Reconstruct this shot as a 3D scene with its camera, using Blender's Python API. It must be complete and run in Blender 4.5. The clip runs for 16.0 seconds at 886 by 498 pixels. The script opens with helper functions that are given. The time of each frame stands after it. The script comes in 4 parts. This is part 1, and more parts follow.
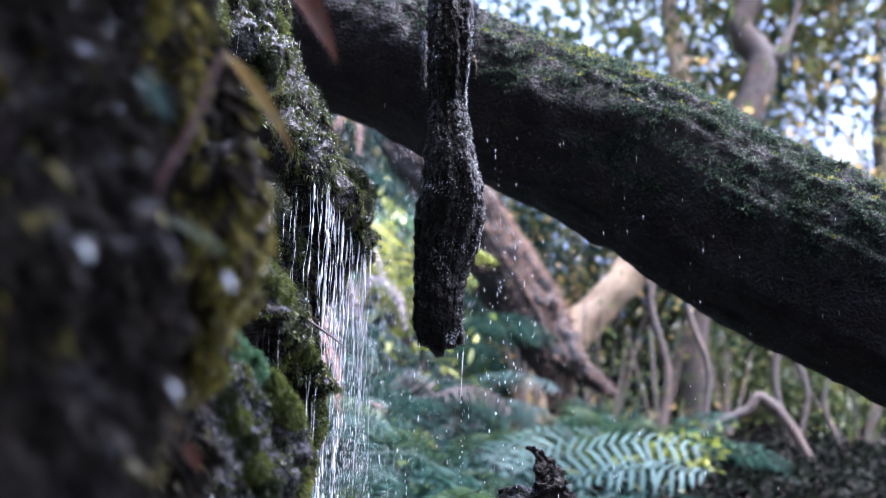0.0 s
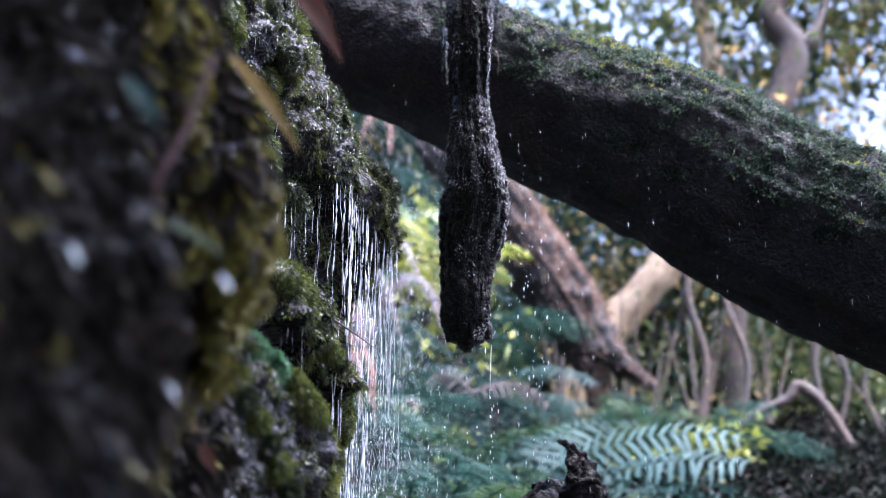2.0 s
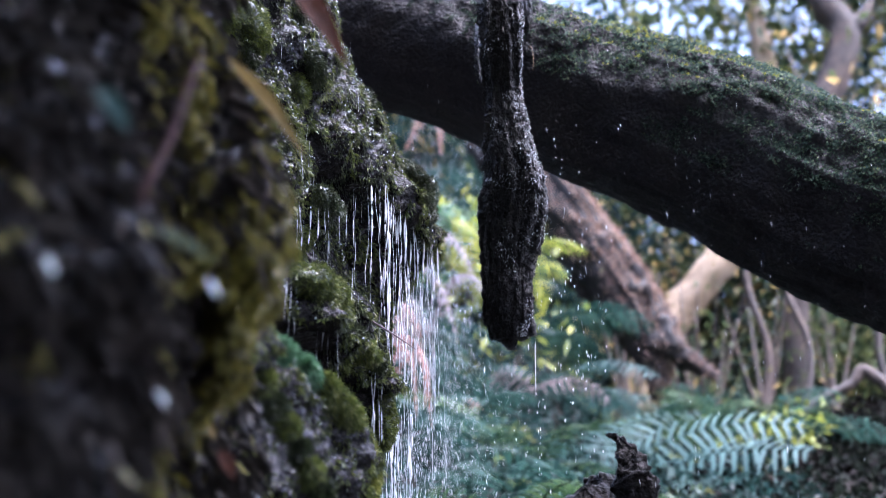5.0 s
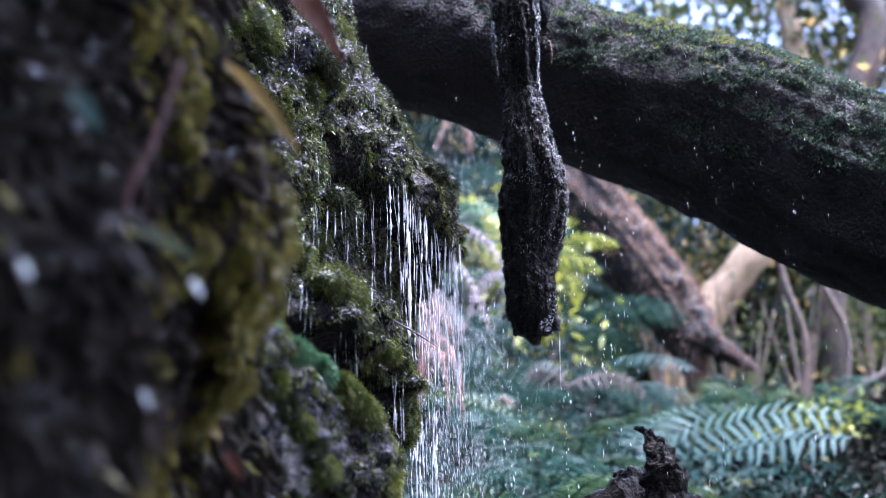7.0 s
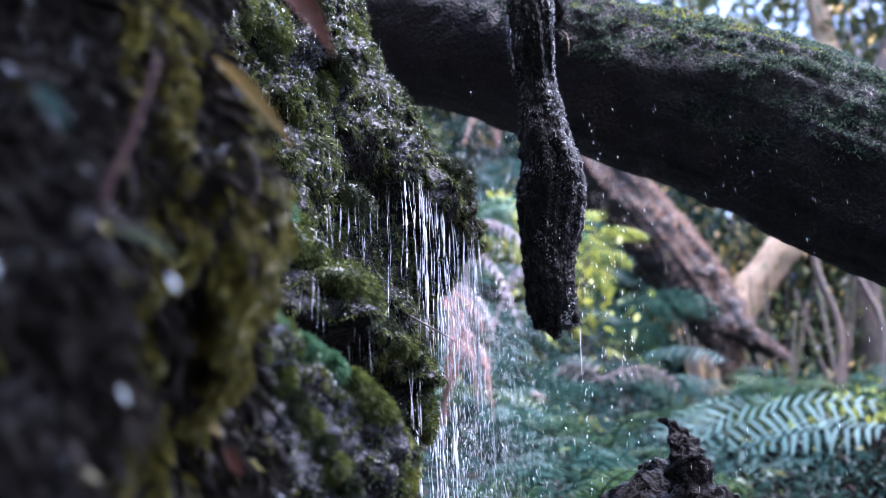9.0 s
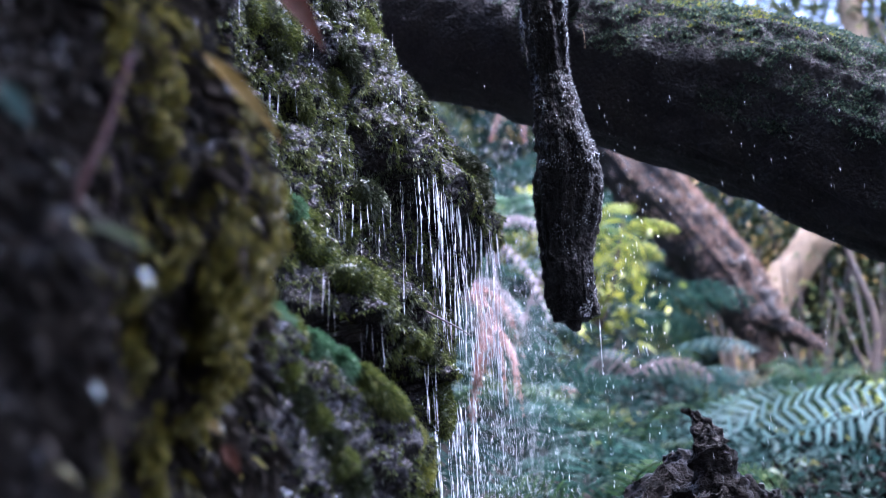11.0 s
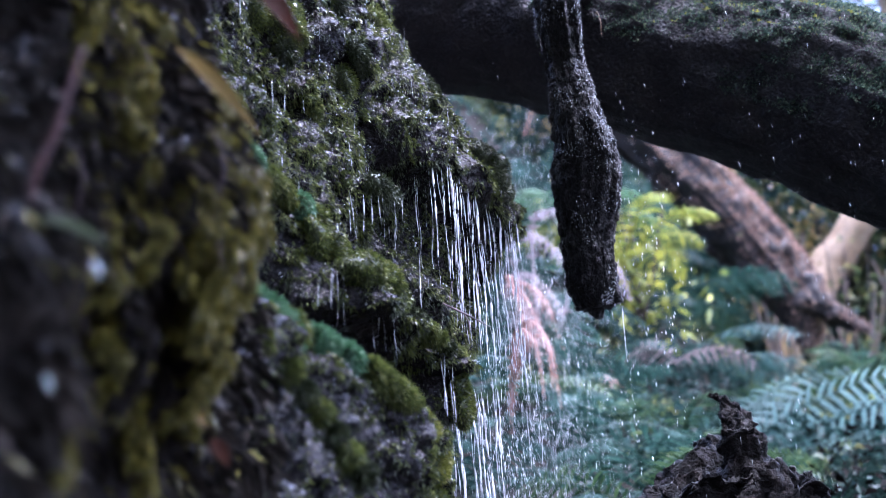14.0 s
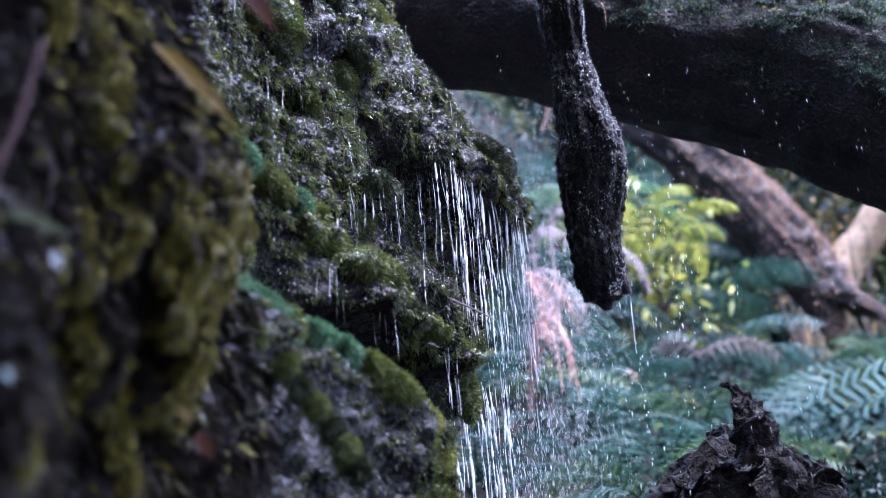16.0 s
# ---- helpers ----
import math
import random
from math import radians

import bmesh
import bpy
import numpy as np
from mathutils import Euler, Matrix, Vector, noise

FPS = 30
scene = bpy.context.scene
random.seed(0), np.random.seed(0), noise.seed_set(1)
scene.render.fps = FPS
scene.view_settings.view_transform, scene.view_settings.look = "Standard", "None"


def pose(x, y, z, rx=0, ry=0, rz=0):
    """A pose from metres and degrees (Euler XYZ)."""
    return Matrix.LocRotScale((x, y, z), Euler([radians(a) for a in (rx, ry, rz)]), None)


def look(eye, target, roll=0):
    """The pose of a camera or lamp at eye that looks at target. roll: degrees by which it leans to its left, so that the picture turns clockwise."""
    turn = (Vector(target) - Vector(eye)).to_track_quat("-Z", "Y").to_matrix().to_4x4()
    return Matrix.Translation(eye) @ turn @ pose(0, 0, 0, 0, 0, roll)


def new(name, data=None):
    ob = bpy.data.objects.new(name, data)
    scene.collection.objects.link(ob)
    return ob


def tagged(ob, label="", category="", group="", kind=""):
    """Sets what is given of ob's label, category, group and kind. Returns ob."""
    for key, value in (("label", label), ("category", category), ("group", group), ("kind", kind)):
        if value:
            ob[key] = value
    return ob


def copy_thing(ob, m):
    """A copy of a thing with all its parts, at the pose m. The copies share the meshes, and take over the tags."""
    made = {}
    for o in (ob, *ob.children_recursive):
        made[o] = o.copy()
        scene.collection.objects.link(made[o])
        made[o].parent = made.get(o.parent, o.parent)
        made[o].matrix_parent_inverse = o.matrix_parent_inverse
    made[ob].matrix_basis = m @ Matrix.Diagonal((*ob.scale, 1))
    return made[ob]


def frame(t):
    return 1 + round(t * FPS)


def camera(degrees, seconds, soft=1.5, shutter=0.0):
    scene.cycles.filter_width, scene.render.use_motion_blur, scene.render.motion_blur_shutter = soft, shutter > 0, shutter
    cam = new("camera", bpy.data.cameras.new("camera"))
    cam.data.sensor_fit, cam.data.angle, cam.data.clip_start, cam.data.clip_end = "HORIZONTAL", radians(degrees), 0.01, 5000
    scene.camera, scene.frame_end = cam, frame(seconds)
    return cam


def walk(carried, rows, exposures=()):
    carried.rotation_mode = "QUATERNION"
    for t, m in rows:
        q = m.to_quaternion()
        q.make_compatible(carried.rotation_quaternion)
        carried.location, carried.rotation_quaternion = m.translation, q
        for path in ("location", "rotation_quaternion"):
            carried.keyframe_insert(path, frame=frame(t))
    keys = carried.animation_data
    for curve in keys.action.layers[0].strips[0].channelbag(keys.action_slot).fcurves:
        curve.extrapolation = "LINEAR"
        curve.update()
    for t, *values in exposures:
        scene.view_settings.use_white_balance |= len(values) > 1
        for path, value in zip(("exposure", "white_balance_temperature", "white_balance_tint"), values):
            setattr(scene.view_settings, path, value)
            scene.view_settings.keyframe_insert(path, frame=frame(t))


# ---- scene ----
cam = camera(30.0, 16.0, soft=1.0)
PATH = [
    (0, (0.161, 0.213, 1.168), (0.094, 2.006, 2.052), 1.4),
    (0.5, (0.17, 0.213, 1.168), (0.091, 2.007, 2.05), 1.1),
    (1, (0.178, 0.214, 1.168), (0.088, 2.007, 2.049), 0.8),
    (1.5, (0.187, 0.214, 1.167), (0.085, 2.007, 2.047), 0.6),
    (2, (0.196, 0.215, 1.167), (0.082, 2.008, 2.047), 0.5),
    (2.5, (0.206, 0.217, 1.167), (0.078, 2.008, 2.047), 0.2),
    (3, (0.215, 0.218, 1.167), (0.075, 2.009, 2.047), -0.0),
    (3.5, (0.225, 0.22, 1.167), (0.072, 2.01, 2.047), -0.2),
    (4, (0.235, 0.222, 1.167), (0.07, 2.011, 2.047), -0.4),
    (4.5, (0.245, 0.225, 1.166), (0.068, 2.012, 2.046), -0.7),
    (5, (0.256, 0.228, 1.166), (0.066, 2.013, 2.046), -0.9),
    (5.5, (0.266, 0.231, 1.166), (0.064, 2.015, 2.046), -1.2),
    (6, (0.277, 0.234, 1.165), (0.063, 2.017, 2.045), -1.4),
    (6.5, (0.287, 0.237, 1.164), (0.062, 2.019, 2.045), -1.7),
    (7, (0.298, 0.241, 1.164), (0.062, 2.021, 2.044), -1.8),
    (7.5, (0.309, 0.245, 1.163), (0.062, 2.024, 2.042), -2.0),
    (8, (0.32, 0.249, 1.162), (0.062, 2.027, 2.041), -2.1),
    (8.5, (0.332, 0.253, 1.161), (0.062, 2.029, 2.04), -2.3),
    (9, (0.343, 0.258, 1.16), (0.063, 2.032, 2.039), -2.4),
    (9.5, (0.355, 0.262, 1.159), (0.063, 2.035, 2.037), -2.6),
    (10, (0.366, 0.267, 1.157), (0.064, 2.038, 2.036), -2.8),
    (10.5, (0.378, 0.272, 1.156), (0.065, 2.041, 2.034), -2.9),
    (11, (0.39, 0.277, 1.154), (0.066, 2.044, 2.033), -3.1),
    (11.5, (0.402, 0.282, 1.152), (0.067, 2.047, 2.031), -3.3),
    (12, (0.414, 0.287, 1.15), (0.069, 2.05, 2.03), -3.5),
    (12.5, (0.426, 0.293, 1.148), (0.071, 2.053, 2.027), -3.6),
    (13, (0.438, 0.298, 1.145), (0.073, 2.056, 2.026), -3.8),
    (13.5, (0.45, 0.303, 1.143), (0.076, 2.06, 2.023), -4.1),
    (14, (0.462, 0.309, 1.14), (0.079, 2.063, 2.021), -4.3),
    (14.5, (0.475, 0.315, 1.137), (0.083, 2.066, 2.02), -4.5),
    (15, (0.487, 0.32, 1.134), (0.087, 2.069, 2.017), -4.7),
    (15.5, (0.499, 0.326, 1.131), (0.091, 2.073, 2.013), -4.9),
    (16, (0.512, 0.331, 1.127), (0.096, 2.077, 2.01), -5.1),
]
walk(cam, [(t, look(eye, target, roll)) for t, eye, target, roll in PATH], [(0, 2.86, 5260, 22), (16, 2.86, 4900, 26)])

# The lens is focused on the hanging branch and the lip of the fall, wide open.
cam.data.dof.use_dof = True
cam.data.dof.focus_distance = 3.85
cam.data.dof.aperture_fstop = 3.3

# ---------------------------------------------------------------- light
world = bpy.data.worlds.new("world")
scene.world = world
world.use_nodes = True
wn, wl = world.node_tree.nodes, world.node_tree.links
sky = wn.new("ShaderNodeTexSky")
sky.sky_type = "NISHITA"
sky.sun_disc = False
sky.sun_elevation, sky.sun_rotation = radians(66), radians(110)
sky.air_density, sky.dust_density, sky.ozone_density = 1.0, 9.0, 1.0
wl.new(sky.outputs[0], wn["Background"].inputs[0])
wn["Background"].inputs[1].default_value = 0.15

sun = new("sun", bpy.data.lights.new("sun", "SUN"))
sun.data.energy, sun.data.angle, sun.data.color = 1.3, radians(60), (1.0, 0.985, 0.96)
sun.matrix_world = look((4.0, 1.5, 12), (0, 3.0, 2.0))

# ---------------------------------------------------------------- small tools
rng = np.random.default_rng(7)


def vnoise(p, seed=0):
    """Smooth value noise, -1 to 1, at rows of 3 coordinates."""
    p = np.asarray(p, float)
    i = np.floor(p).astype(np.int64)
    f = p - i
    f = f * f * (3 - 2 * f)
    out = np.zeros(len(p))
    for c in range(8):
        o = np.array([c & 1, c >> 1 & 1, c >> 2 & 1])
        q = i + o
        h = ((q[:, 0] * 73856093) ^ (q[:, 1] * 19349663) ^ (q[:, 2] * 83492791) ^ (seed * 2654435)) & 0xFFFFFFFF
        h = ((h ^ (h >> 16)) * 0x45D9F3B) & 0xFFFFFFFF
        h = ((h ^ (h >> 16)) * 0x45D9F3B) & 0xFFFFFFFF
        h = (h ^ (h >> 16)) & 0xFFFFFF
        w = np.prod(np.where(o == 1, f, 1 - f), axis=1)
        out += w * (h / 8388607.5 - 1)
    return out


def fbm(p, scale, octaves=4, seed=0, rough=0.5):
    p = np.asarray(p, float) * scale
    total, amp = np.zeros(len(p)), 1.0
    for k in range(octaves):
        total += amp * vnoise(p + 17.3 * k, seed + k)
        p, amp = p * 2.03, amp * rough
    return total


def sstep(a, b, v):
    t = np.clip((v - a) / (b - a), 0, 1)
    return t * t * (3 - 2 * t)


def unit(v):
    return v / np.maximum(np.linalg.norm(v, axis=-1, keepdims=True), 1e-9)


def mesh_of(name, verts, faces, material, smooth=True):
    me = bpy.data.meshes.new(name)
    me.from_pydata(np.asarray(verts).tolist(), [], [list(f) for f in faces] if not isinstance(faces, np.ndarray) else faces.tolist())
    me.materials.append(material)
    if smooth:
        me.shade_smooth()
    me.update()
    return me


def thing(name, label, category, at=(0, 0, 0), group="", kind=""):
    """An empty at the base of a thing; its parts hang under it."""
    ob = new(name)
    ob.empty_display_size = 0.1
    ob.location = at
    return tagged(ob, label, category, group, kind)


def part(name, me, parent, label="", kind=""):
    ob = new(name, me)
    ob.parent = parent
    ob.matrix_parent_inverse = Matrix.Translation(-Vector(parent.location)) if parent.type == "EMPTY" else Matrix()
    return tagged(ob, label, kind=kind)


def join(chunks):
    """One vertex and face list out of several."""
    vs, fs, n = [], [], 0
    for v, f in chunks:
        vs.append(np.asarray(v))
        fs += [[int(i) + n for i in face] for face in f]
        n += len(v)
    return np.concatenate(vs), fs


def kites(base, way, side, length, width, droop=0.0):
    """Small leaves: four-cornered blades from base along way."""
    base, way, side = map(np.asarray, (base, way, side))
    n = len(base)
    length, width = np.broadcast_to(length, n)[:, None], np.broadcast_to(width, n)[:, None]
    lift = unit(np.cross(way, side))
    mid = base + way * length * 0.45
    tip = base + way * length
    tip[:, 2] -= np.broadcast_to(droop, n) * length[:, 0]
    v = np.stack([base, mid + side * width / 2 + lift * width * 0.2, tip, mid - side * width / 2 + lift * width * 0.2], 1).reshape(-1, 3)
    k = 4 * np.arange(n)[:, None]
    return v, np.concatenate([np.hstack([k, k + 1, k + 2]), np.hstack([k, k + 2, k + 3])])


def rand_dirs(n):
    return unit(rng.normal(size=(n, 3)))


def smooth_line(points, n):
    """A Catmull-Rom line through rows of numbers."""
    p = np.asarray(points, float)
    p = np.vstack([2 * p[0] - p[1], p, 2 * p[-1] - p[-2]])
    t = np.linspace(0, len(p) - 3 - 1e-6, n)
    i = t.astype(int)
    u = (t - i)[:, None]
    a, b, c, d = p[i], p[i + 1], p[i + 2], p[i + 3]
    return 0.5 * (2 * b + (c - a) * u + (2 * a - 5 * b + 4 * c - d) * u**2 + (3 * b - a - 3 * c + d) * u**3)


def limb(points, n=40, seg=16, rough=0.06, grain=9.0, ridges=0.0, seed=0, close=True):
    """A tapered, uneven limb along rows of x, y, z, radius."""
    line = smooth_line(points, n)
    c, r = line[:, :3], np.maximum(line[:, 3], 0.0008)
    t = unit(np.gradient(c, axis=0))
    ref = np.array([0.3, 1.0, 0.2]) if abs(t[:, 1]).mean() < 0.8 else np.array([1.0, 0.2, 0.1])
    a = unit(np.cross(t, ref))
    b = np.cross(t, a)
    ang = np.linspace(0, 2 * np.pi, seg, endpoint=False)
    ring = a[:, None] * np.cos(ang)[None, :, None] + b[:, None] * np.sin(ang)[None, :, None]
    base = c[:, None] + ring * r[:, None, None]
    flat = base.reshape(-1, 3)
    rr = np.repeat(r, seg)
    run = np.repeat(np.concatenate([[0], np.cumsum(np.linalg.norm(np.diff(c, axis=0), axis=1))]), seg)
    turn = np.tile(ang, n)
    skin = np.stack([rr * np.cos(turn), rr * np.sin(turn), run * 0.45], 1)
    push = rough * (fbm(skin, grain, 4, seed) + 0.5 * fbm(flat, grain * 1.7, 3, seed + 9)) * rr
    if ridges:
        along = np.repeat(np.linspace(0, 1, n), seg)
        around = np.tile(ang, n)
        q = np.stack([np.cos(around) * 2.2, np.sin(around) * 2.2, along * 1.6], 1)
        push += ridges * rr * (np.abs(fbm(q, 1.7, 3, seed + 5)) - 0.35)
    v = flat + ring.reshape(-1, 3) * push[:, None]
    i = np.arange(n - 1)[:, None] * seg
    j = np.arange(seg)[None]
    k = (j + 1) % seg
    f = np.stack([i + j, i + k, i + seg + k, i + seg + j], -1).reshape(-1, 4).tolist()
    if close:
        f += [list(range(seg))[::-1], list(range((n - 1) * seg, n * seg))]
    return v, f


# ---------------------------------------------------------------- materials
def surface(name, colours, scale=8.0, rough=(0.5, 0.8), bump=0.3, fine=60.0, island=False, detail=8.0, transmission=0.0,
            spec=0.5, stretch=(1, 1, 1), coat=0.0, bump_dist=0.01, thin=0.0):
    """Procedural surface: a colour ramp over noise at two scales, uneven gloss and fine relief."""
    m = bpy.data.materials.new(name)
    m.use_nodes = True
    nt, b = m.node_tree, m.node_tree.nodes["Principled BSDF"]
    N, L = nt.nodes.new, nt.links.new
    tc, mp = N("ShaderNodeTexCoord"), N("ShaderNodeMapping")
    mp.inputs["Scale"].default_value = stretch
    L(tc.outputs["Object"], mp.inputs["Vector"])
    big, small = N("ShaderNodeTexNoise"), N("ShaderNodeTexNoise")
    big.inputs["Scale"].default_value, big.inputs["Detail"].default_value = scale, detail
    small.inputs["Scale"].default_value, small.inputs["Detail"].default_value = fine, 6.0
    for n in (big, small):
        L(mp.outputs[0], n.inputs["Vector"])
    mix = N("ShaderNodeMix")
    mix.inputs[0].default_value = 0.35
    L(big.outputs["Fac"], mix.inputs[2])
    L(small.outputs["Fac"], mix.inputs[3])
    fac = mix.outputs[0]
    if island:
        geo, add = N("ShaderNodeNewGeometry"), N("ShaderNodeMix")
        add.inputs[0].default_value = 0.55
        L(fac, add.inputs[2])
        L(geo.outputs["Random Per Island"], add.inputs[3])
        fac = add.outputs[0]
    ramp = N("ShaderNodeValToRGB")
    els = ramp.color_ramp.elements
    lo, hi = (0.12, 0.88) if island else (0.34, 0.66)
    for k, c in enumerate(colours):
        pos = lo + (hi - lo) * k / max(1, len(colours) - 1)
        e = els[k] if k < 2 else els.new(pos)
        e.position, e.color = pos, (*c, 1)
    L(fac, ramp.inputs[0])
    L(ramp.outputs[0], b.inputs["Base Color"])
    mr = N("ShaderNodeMapRange")
    mr.inputs["From Min"].default_value, mr.inputs["From Max"].default_value = 0.35, 0.65
    mr.inputs["To Min"].default_value, mr.inputs["To Max"].default_value = rough
    L(big.outputs["Fac"], mr.inputs["Value"])
    L(mr.outputs[0], b.inputs["Roughness"])
    bp = N("ShaderNodeBump")
    bp.inputs["Strength"].default_value, bp.inputs["Distance"].default_value = bump, bump_dist
    L(small.outputs["Fac"], bp.inputs["Height"])
    L(bp.outputs[0], b.inputs["Normal"])
    b.inputs["Specular IOR Level"].default_value = spec
    b.inputs["Coat Weight"].default_value = coat
    b.inputs["Coat Roughness"].default_value = 0.08
    if transmission:
        b.inputs["Transmission Weight"].default_value = transmission
        b.inputs["IOR"].default_value = 1.33
    if thin:
        tr, ms = N("ShaderNodeBsdfTranslucent"), N("ShaderNodeMixShader")
        ms.inputs[0].default_value = thin
        L(ramp.outputs[0], tr.inputs["Color"])
        L(b.outputs[0], ms.inputs[1])
        L(tr.outputs[0], ms.inputs[2])
        L(ms.outputs[0], nt.nodes["Material Output"].inputs["Surface"])
    return m


M_ROCK = surface("wet_rock", [(0.008, 0.008, 0.0085), (0.017, 0.0155, 0.016), (0.036, 0.031, 0.029)], 14, (0.1, 0.3), 1.0, 70, spec=0.25, bump_dist=0.02)
M_MOSS = surface("wet_moss", [(0.026, 0.036, 0.009), (0.085, 0.11, 0.022), (0.17, 0.2, 0.042), (0.25, 0.27, 0.078)], 5, (0.3, 0.55), 0.2, 60, island=True, spec=0.35, coat=0.08, thin=0.25)
M_MOSSDARK = surface("dark_moss", [(0.015, 0.02, 0.009), (0.042, 0.054, 0.021), (0.08, 0.098, 0.042), (0.12, 0.14, 0.07)], 6, (0.25, 0.5), 0.2, 60, island=True, spec=0.35, coat=0.12)
M_MOSSGOLD = surface("golden_moss", [(0.03, 0.03, 0.007), (0.115, 0.105, 0.018), (0.25, 0.22, 0.034), (0.38, 0.33, 0.06)], 6, (0.4, 0.7), 0.2, 60, island=True, thin=0.2)
M_LIVERWORT = surface("liverwort", [(0.06, 0.13, 0.06), (0.13, 0.26, 0.13), (0.22, 0.36, 0.22)], 8, (0.3, 0.5), 0.3, 70, island=True, thin=0.2)
M_WOODWET = surface("wet_dead_wood", [(0.008, 0.0075, 0.008), (0.017, 0.016, 0.016), (0.036, 0.032, 0.031)], 30, (0.28, 0.6), 1.0, 200, stretch=(1, 1, 0.6), spec=0.32, bump_dist=0.02)
M_ROTTEN = surface("rotten_wood", [(0.008, 0.007, 0.007), (0.02, 0.017, 0.016), (0.042, 0.034, 0.03)], 18, (0.3, 0.75), 1.0, 120, spec=0.2)
M_LOG = surface("log_bark", [(0.03, 0.0295, 0.034), (0.055, 0.0535, 0.058), (0.085, 0.08, 0.079)], 7, (0.5, 0.9), 1.0, 95, spec=0.2, bump_dist=0.025)
M_LOGMOSS = surface("log_moss", [(0.016, 0.028, 0.024), (0.056, 0.088, 0.07), (0.125, 0.175, 0.13), (0.24, 0.28, 0.15)], 3, (0.6, 0.9), 0.2, 60, island=True, spec=0.12, thin=0.3)
# Bark of the broken trunk, dark enough to give its shaded side.
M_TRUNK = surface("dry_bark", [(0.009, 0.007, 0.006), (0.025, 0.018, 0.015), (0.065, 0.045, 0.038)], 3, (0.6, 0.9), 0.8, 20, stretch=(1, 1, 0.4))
M_PALE = surface("pale_bark", [(0.19, 0.13, 0.075), (0.36, 0.26, 0.16), (0.52, 0.4, 0.28)], 2.5, (0.6, 0.9), 0.6, 18)
M_GREYBARK = surface("grey_bark", [(0.02, 0.015, 0.0115), (0.052, 0.037, 0.028), (0.12, 0.084, 0.064)], 3, (0.6, 0.9), 0.6, 18)
M_FERN = surface("fern_green", [(0.006, 0.02, 0.015), (0.019, 0.052, 0.039), (0.062, 0.125, 0.1)], 2, (0.45, 0.65), 0.1, 30, island=True, spec=0.3, thin=0.38)
M_FERNBIG = surface("fern_glossy", [(0.014, 0.044, 0.038), (0.034, 0.08, 0.068), (0.075, 0.14, 0.125)], 2, (0.48, 0.62), 0.1, 30, island=True, spec=0.3, thin=0.35)
M_FERNGREEN = surface("fern_yellowgreen", [(0.009, 0.022, 0.008), (0.028, 0.056, 0.02), (0.075, 0.12, 0.045)], 2, (0.45, 0.65), 0.1, 30, island=True, spec=0.3, thin=0.38)
M_LEAF = surface("leaf_green", [(0.025, 0.042, 0.022), (0.055, 0.082, 0.036), (0.1, 0.125, 0.045), (0.24, 0.2, 0.06)], 1, (0.35, 0.55), 0.1, 30, island=True, thin=0.5)
M_TEAL = surface("leaf_bluegreen", [(0.007, 0.018, 0.016), (0.02, 0.05, 0.043), (0.068, 0.125, 0.115)], 1, (0.45, 0.65), 0.1, 30, island=True, spec=0.3, thin=0.38)
M_YELLOW = surface("leaf_yellow", [(0.07, 0.11, 0.03), (0.24, 0.27, 0.04), (0.48, 0.46, 0.07)], 1, (0.35, 0.6), 0.1, 30, island=True, thin=0.35)
M_DEAD = surface("dead_frond", [(0.2, 0.085, 0.065), (0.36, 0.19, 0.15), (0.52, 0.37, 0.33)], 2, (0.5, 0.8), 0.2, 30, island=True, thin=0.35)
M_ROOT = surface("root", [(0.03, 0.018, 0.017), (0.08, 0.048, 0.045)], 20, (0.5, 0.8), 0.4, 90)
M_TUFT = surface("dry_tuft", [(0.2, 0.13, 0.02), (0.38, 0.25, 0.05), (0.5, 0.36, 0.1)], 2, (0.5, 0.8), 0.2, 30, island=True, thin=0.35)
M_CREST = surface("crest_moss", [(0.08, 0.095, 0.015), (0.17, 0.19, 0.03), (0.26, 0.27, 0.05), (0.33, 0.32, 0.08)], 6, (0.5, 0.8), 0.2, 60, island=True, thin=0.35)
M_OLIVE = surface("leaf_olive", [(0.07, 0.075, 0.03), (0.2, 0.17, 0.055), (0.4, 0.29, 0.1), (0.52, 0.33, 0.16)], 1, (0.4, 0.6), 0.1, 30, island=True, thin=0.45)
M_PALEFROND = surface("pale_frond", [(0.13, 0.1, 0.1), (0.25, 0.2, 0.2), (0.4, 0.34, 0.34)], 2, (0.5, 0.8), 0.2, 30, island=True, thin=0.35)
M_TWIG = surface("twig", [(0.07, 0.03, 0.026), (0.15, 0.068, 0.06)], 20, (0.4, 0.7), 0.4, 90)
M_REDLEAF = surface("red_leaf", [(0.04, 0.012, 0.006), (0.11, 0.031, 0.011)], 14, (0.55, 0.75), 0.3, 60, spec=0.2, thin=0.35)
# Litter brown taken down to near black: holds the canopy's shade.
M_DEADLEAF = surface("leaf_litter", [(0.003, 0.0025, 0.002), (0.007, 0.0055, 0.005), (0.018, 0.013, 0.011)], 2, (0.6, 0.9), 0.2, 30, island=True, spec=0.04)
M_GOLDLEAF = surface("gold_leaf", [(0.09, 0.07, 0.008), (0.24, 0.15, 0.018)], 14, (0.5, 0.7), 0.3, 60, spec=0.2, thin=0.35)
M_WETLEAF = surface("wet_leaf", [(0.06, 0.11, 0.1), (0.12, 0.19, 0.18)], 14, (0.3, 0.42), 0.1, 60)
# Pale dry moss, also the lit tone of the broken trunk.
M_LITMOSS = surface("lit_side_moss", [(0.13, 0.08, 0.06), (0.29, 0.19, 0.145), (0.46, 0.34, 0.25)], 2, (0.6, 0.9), 0.2, 30, island=True, thin=0.2)
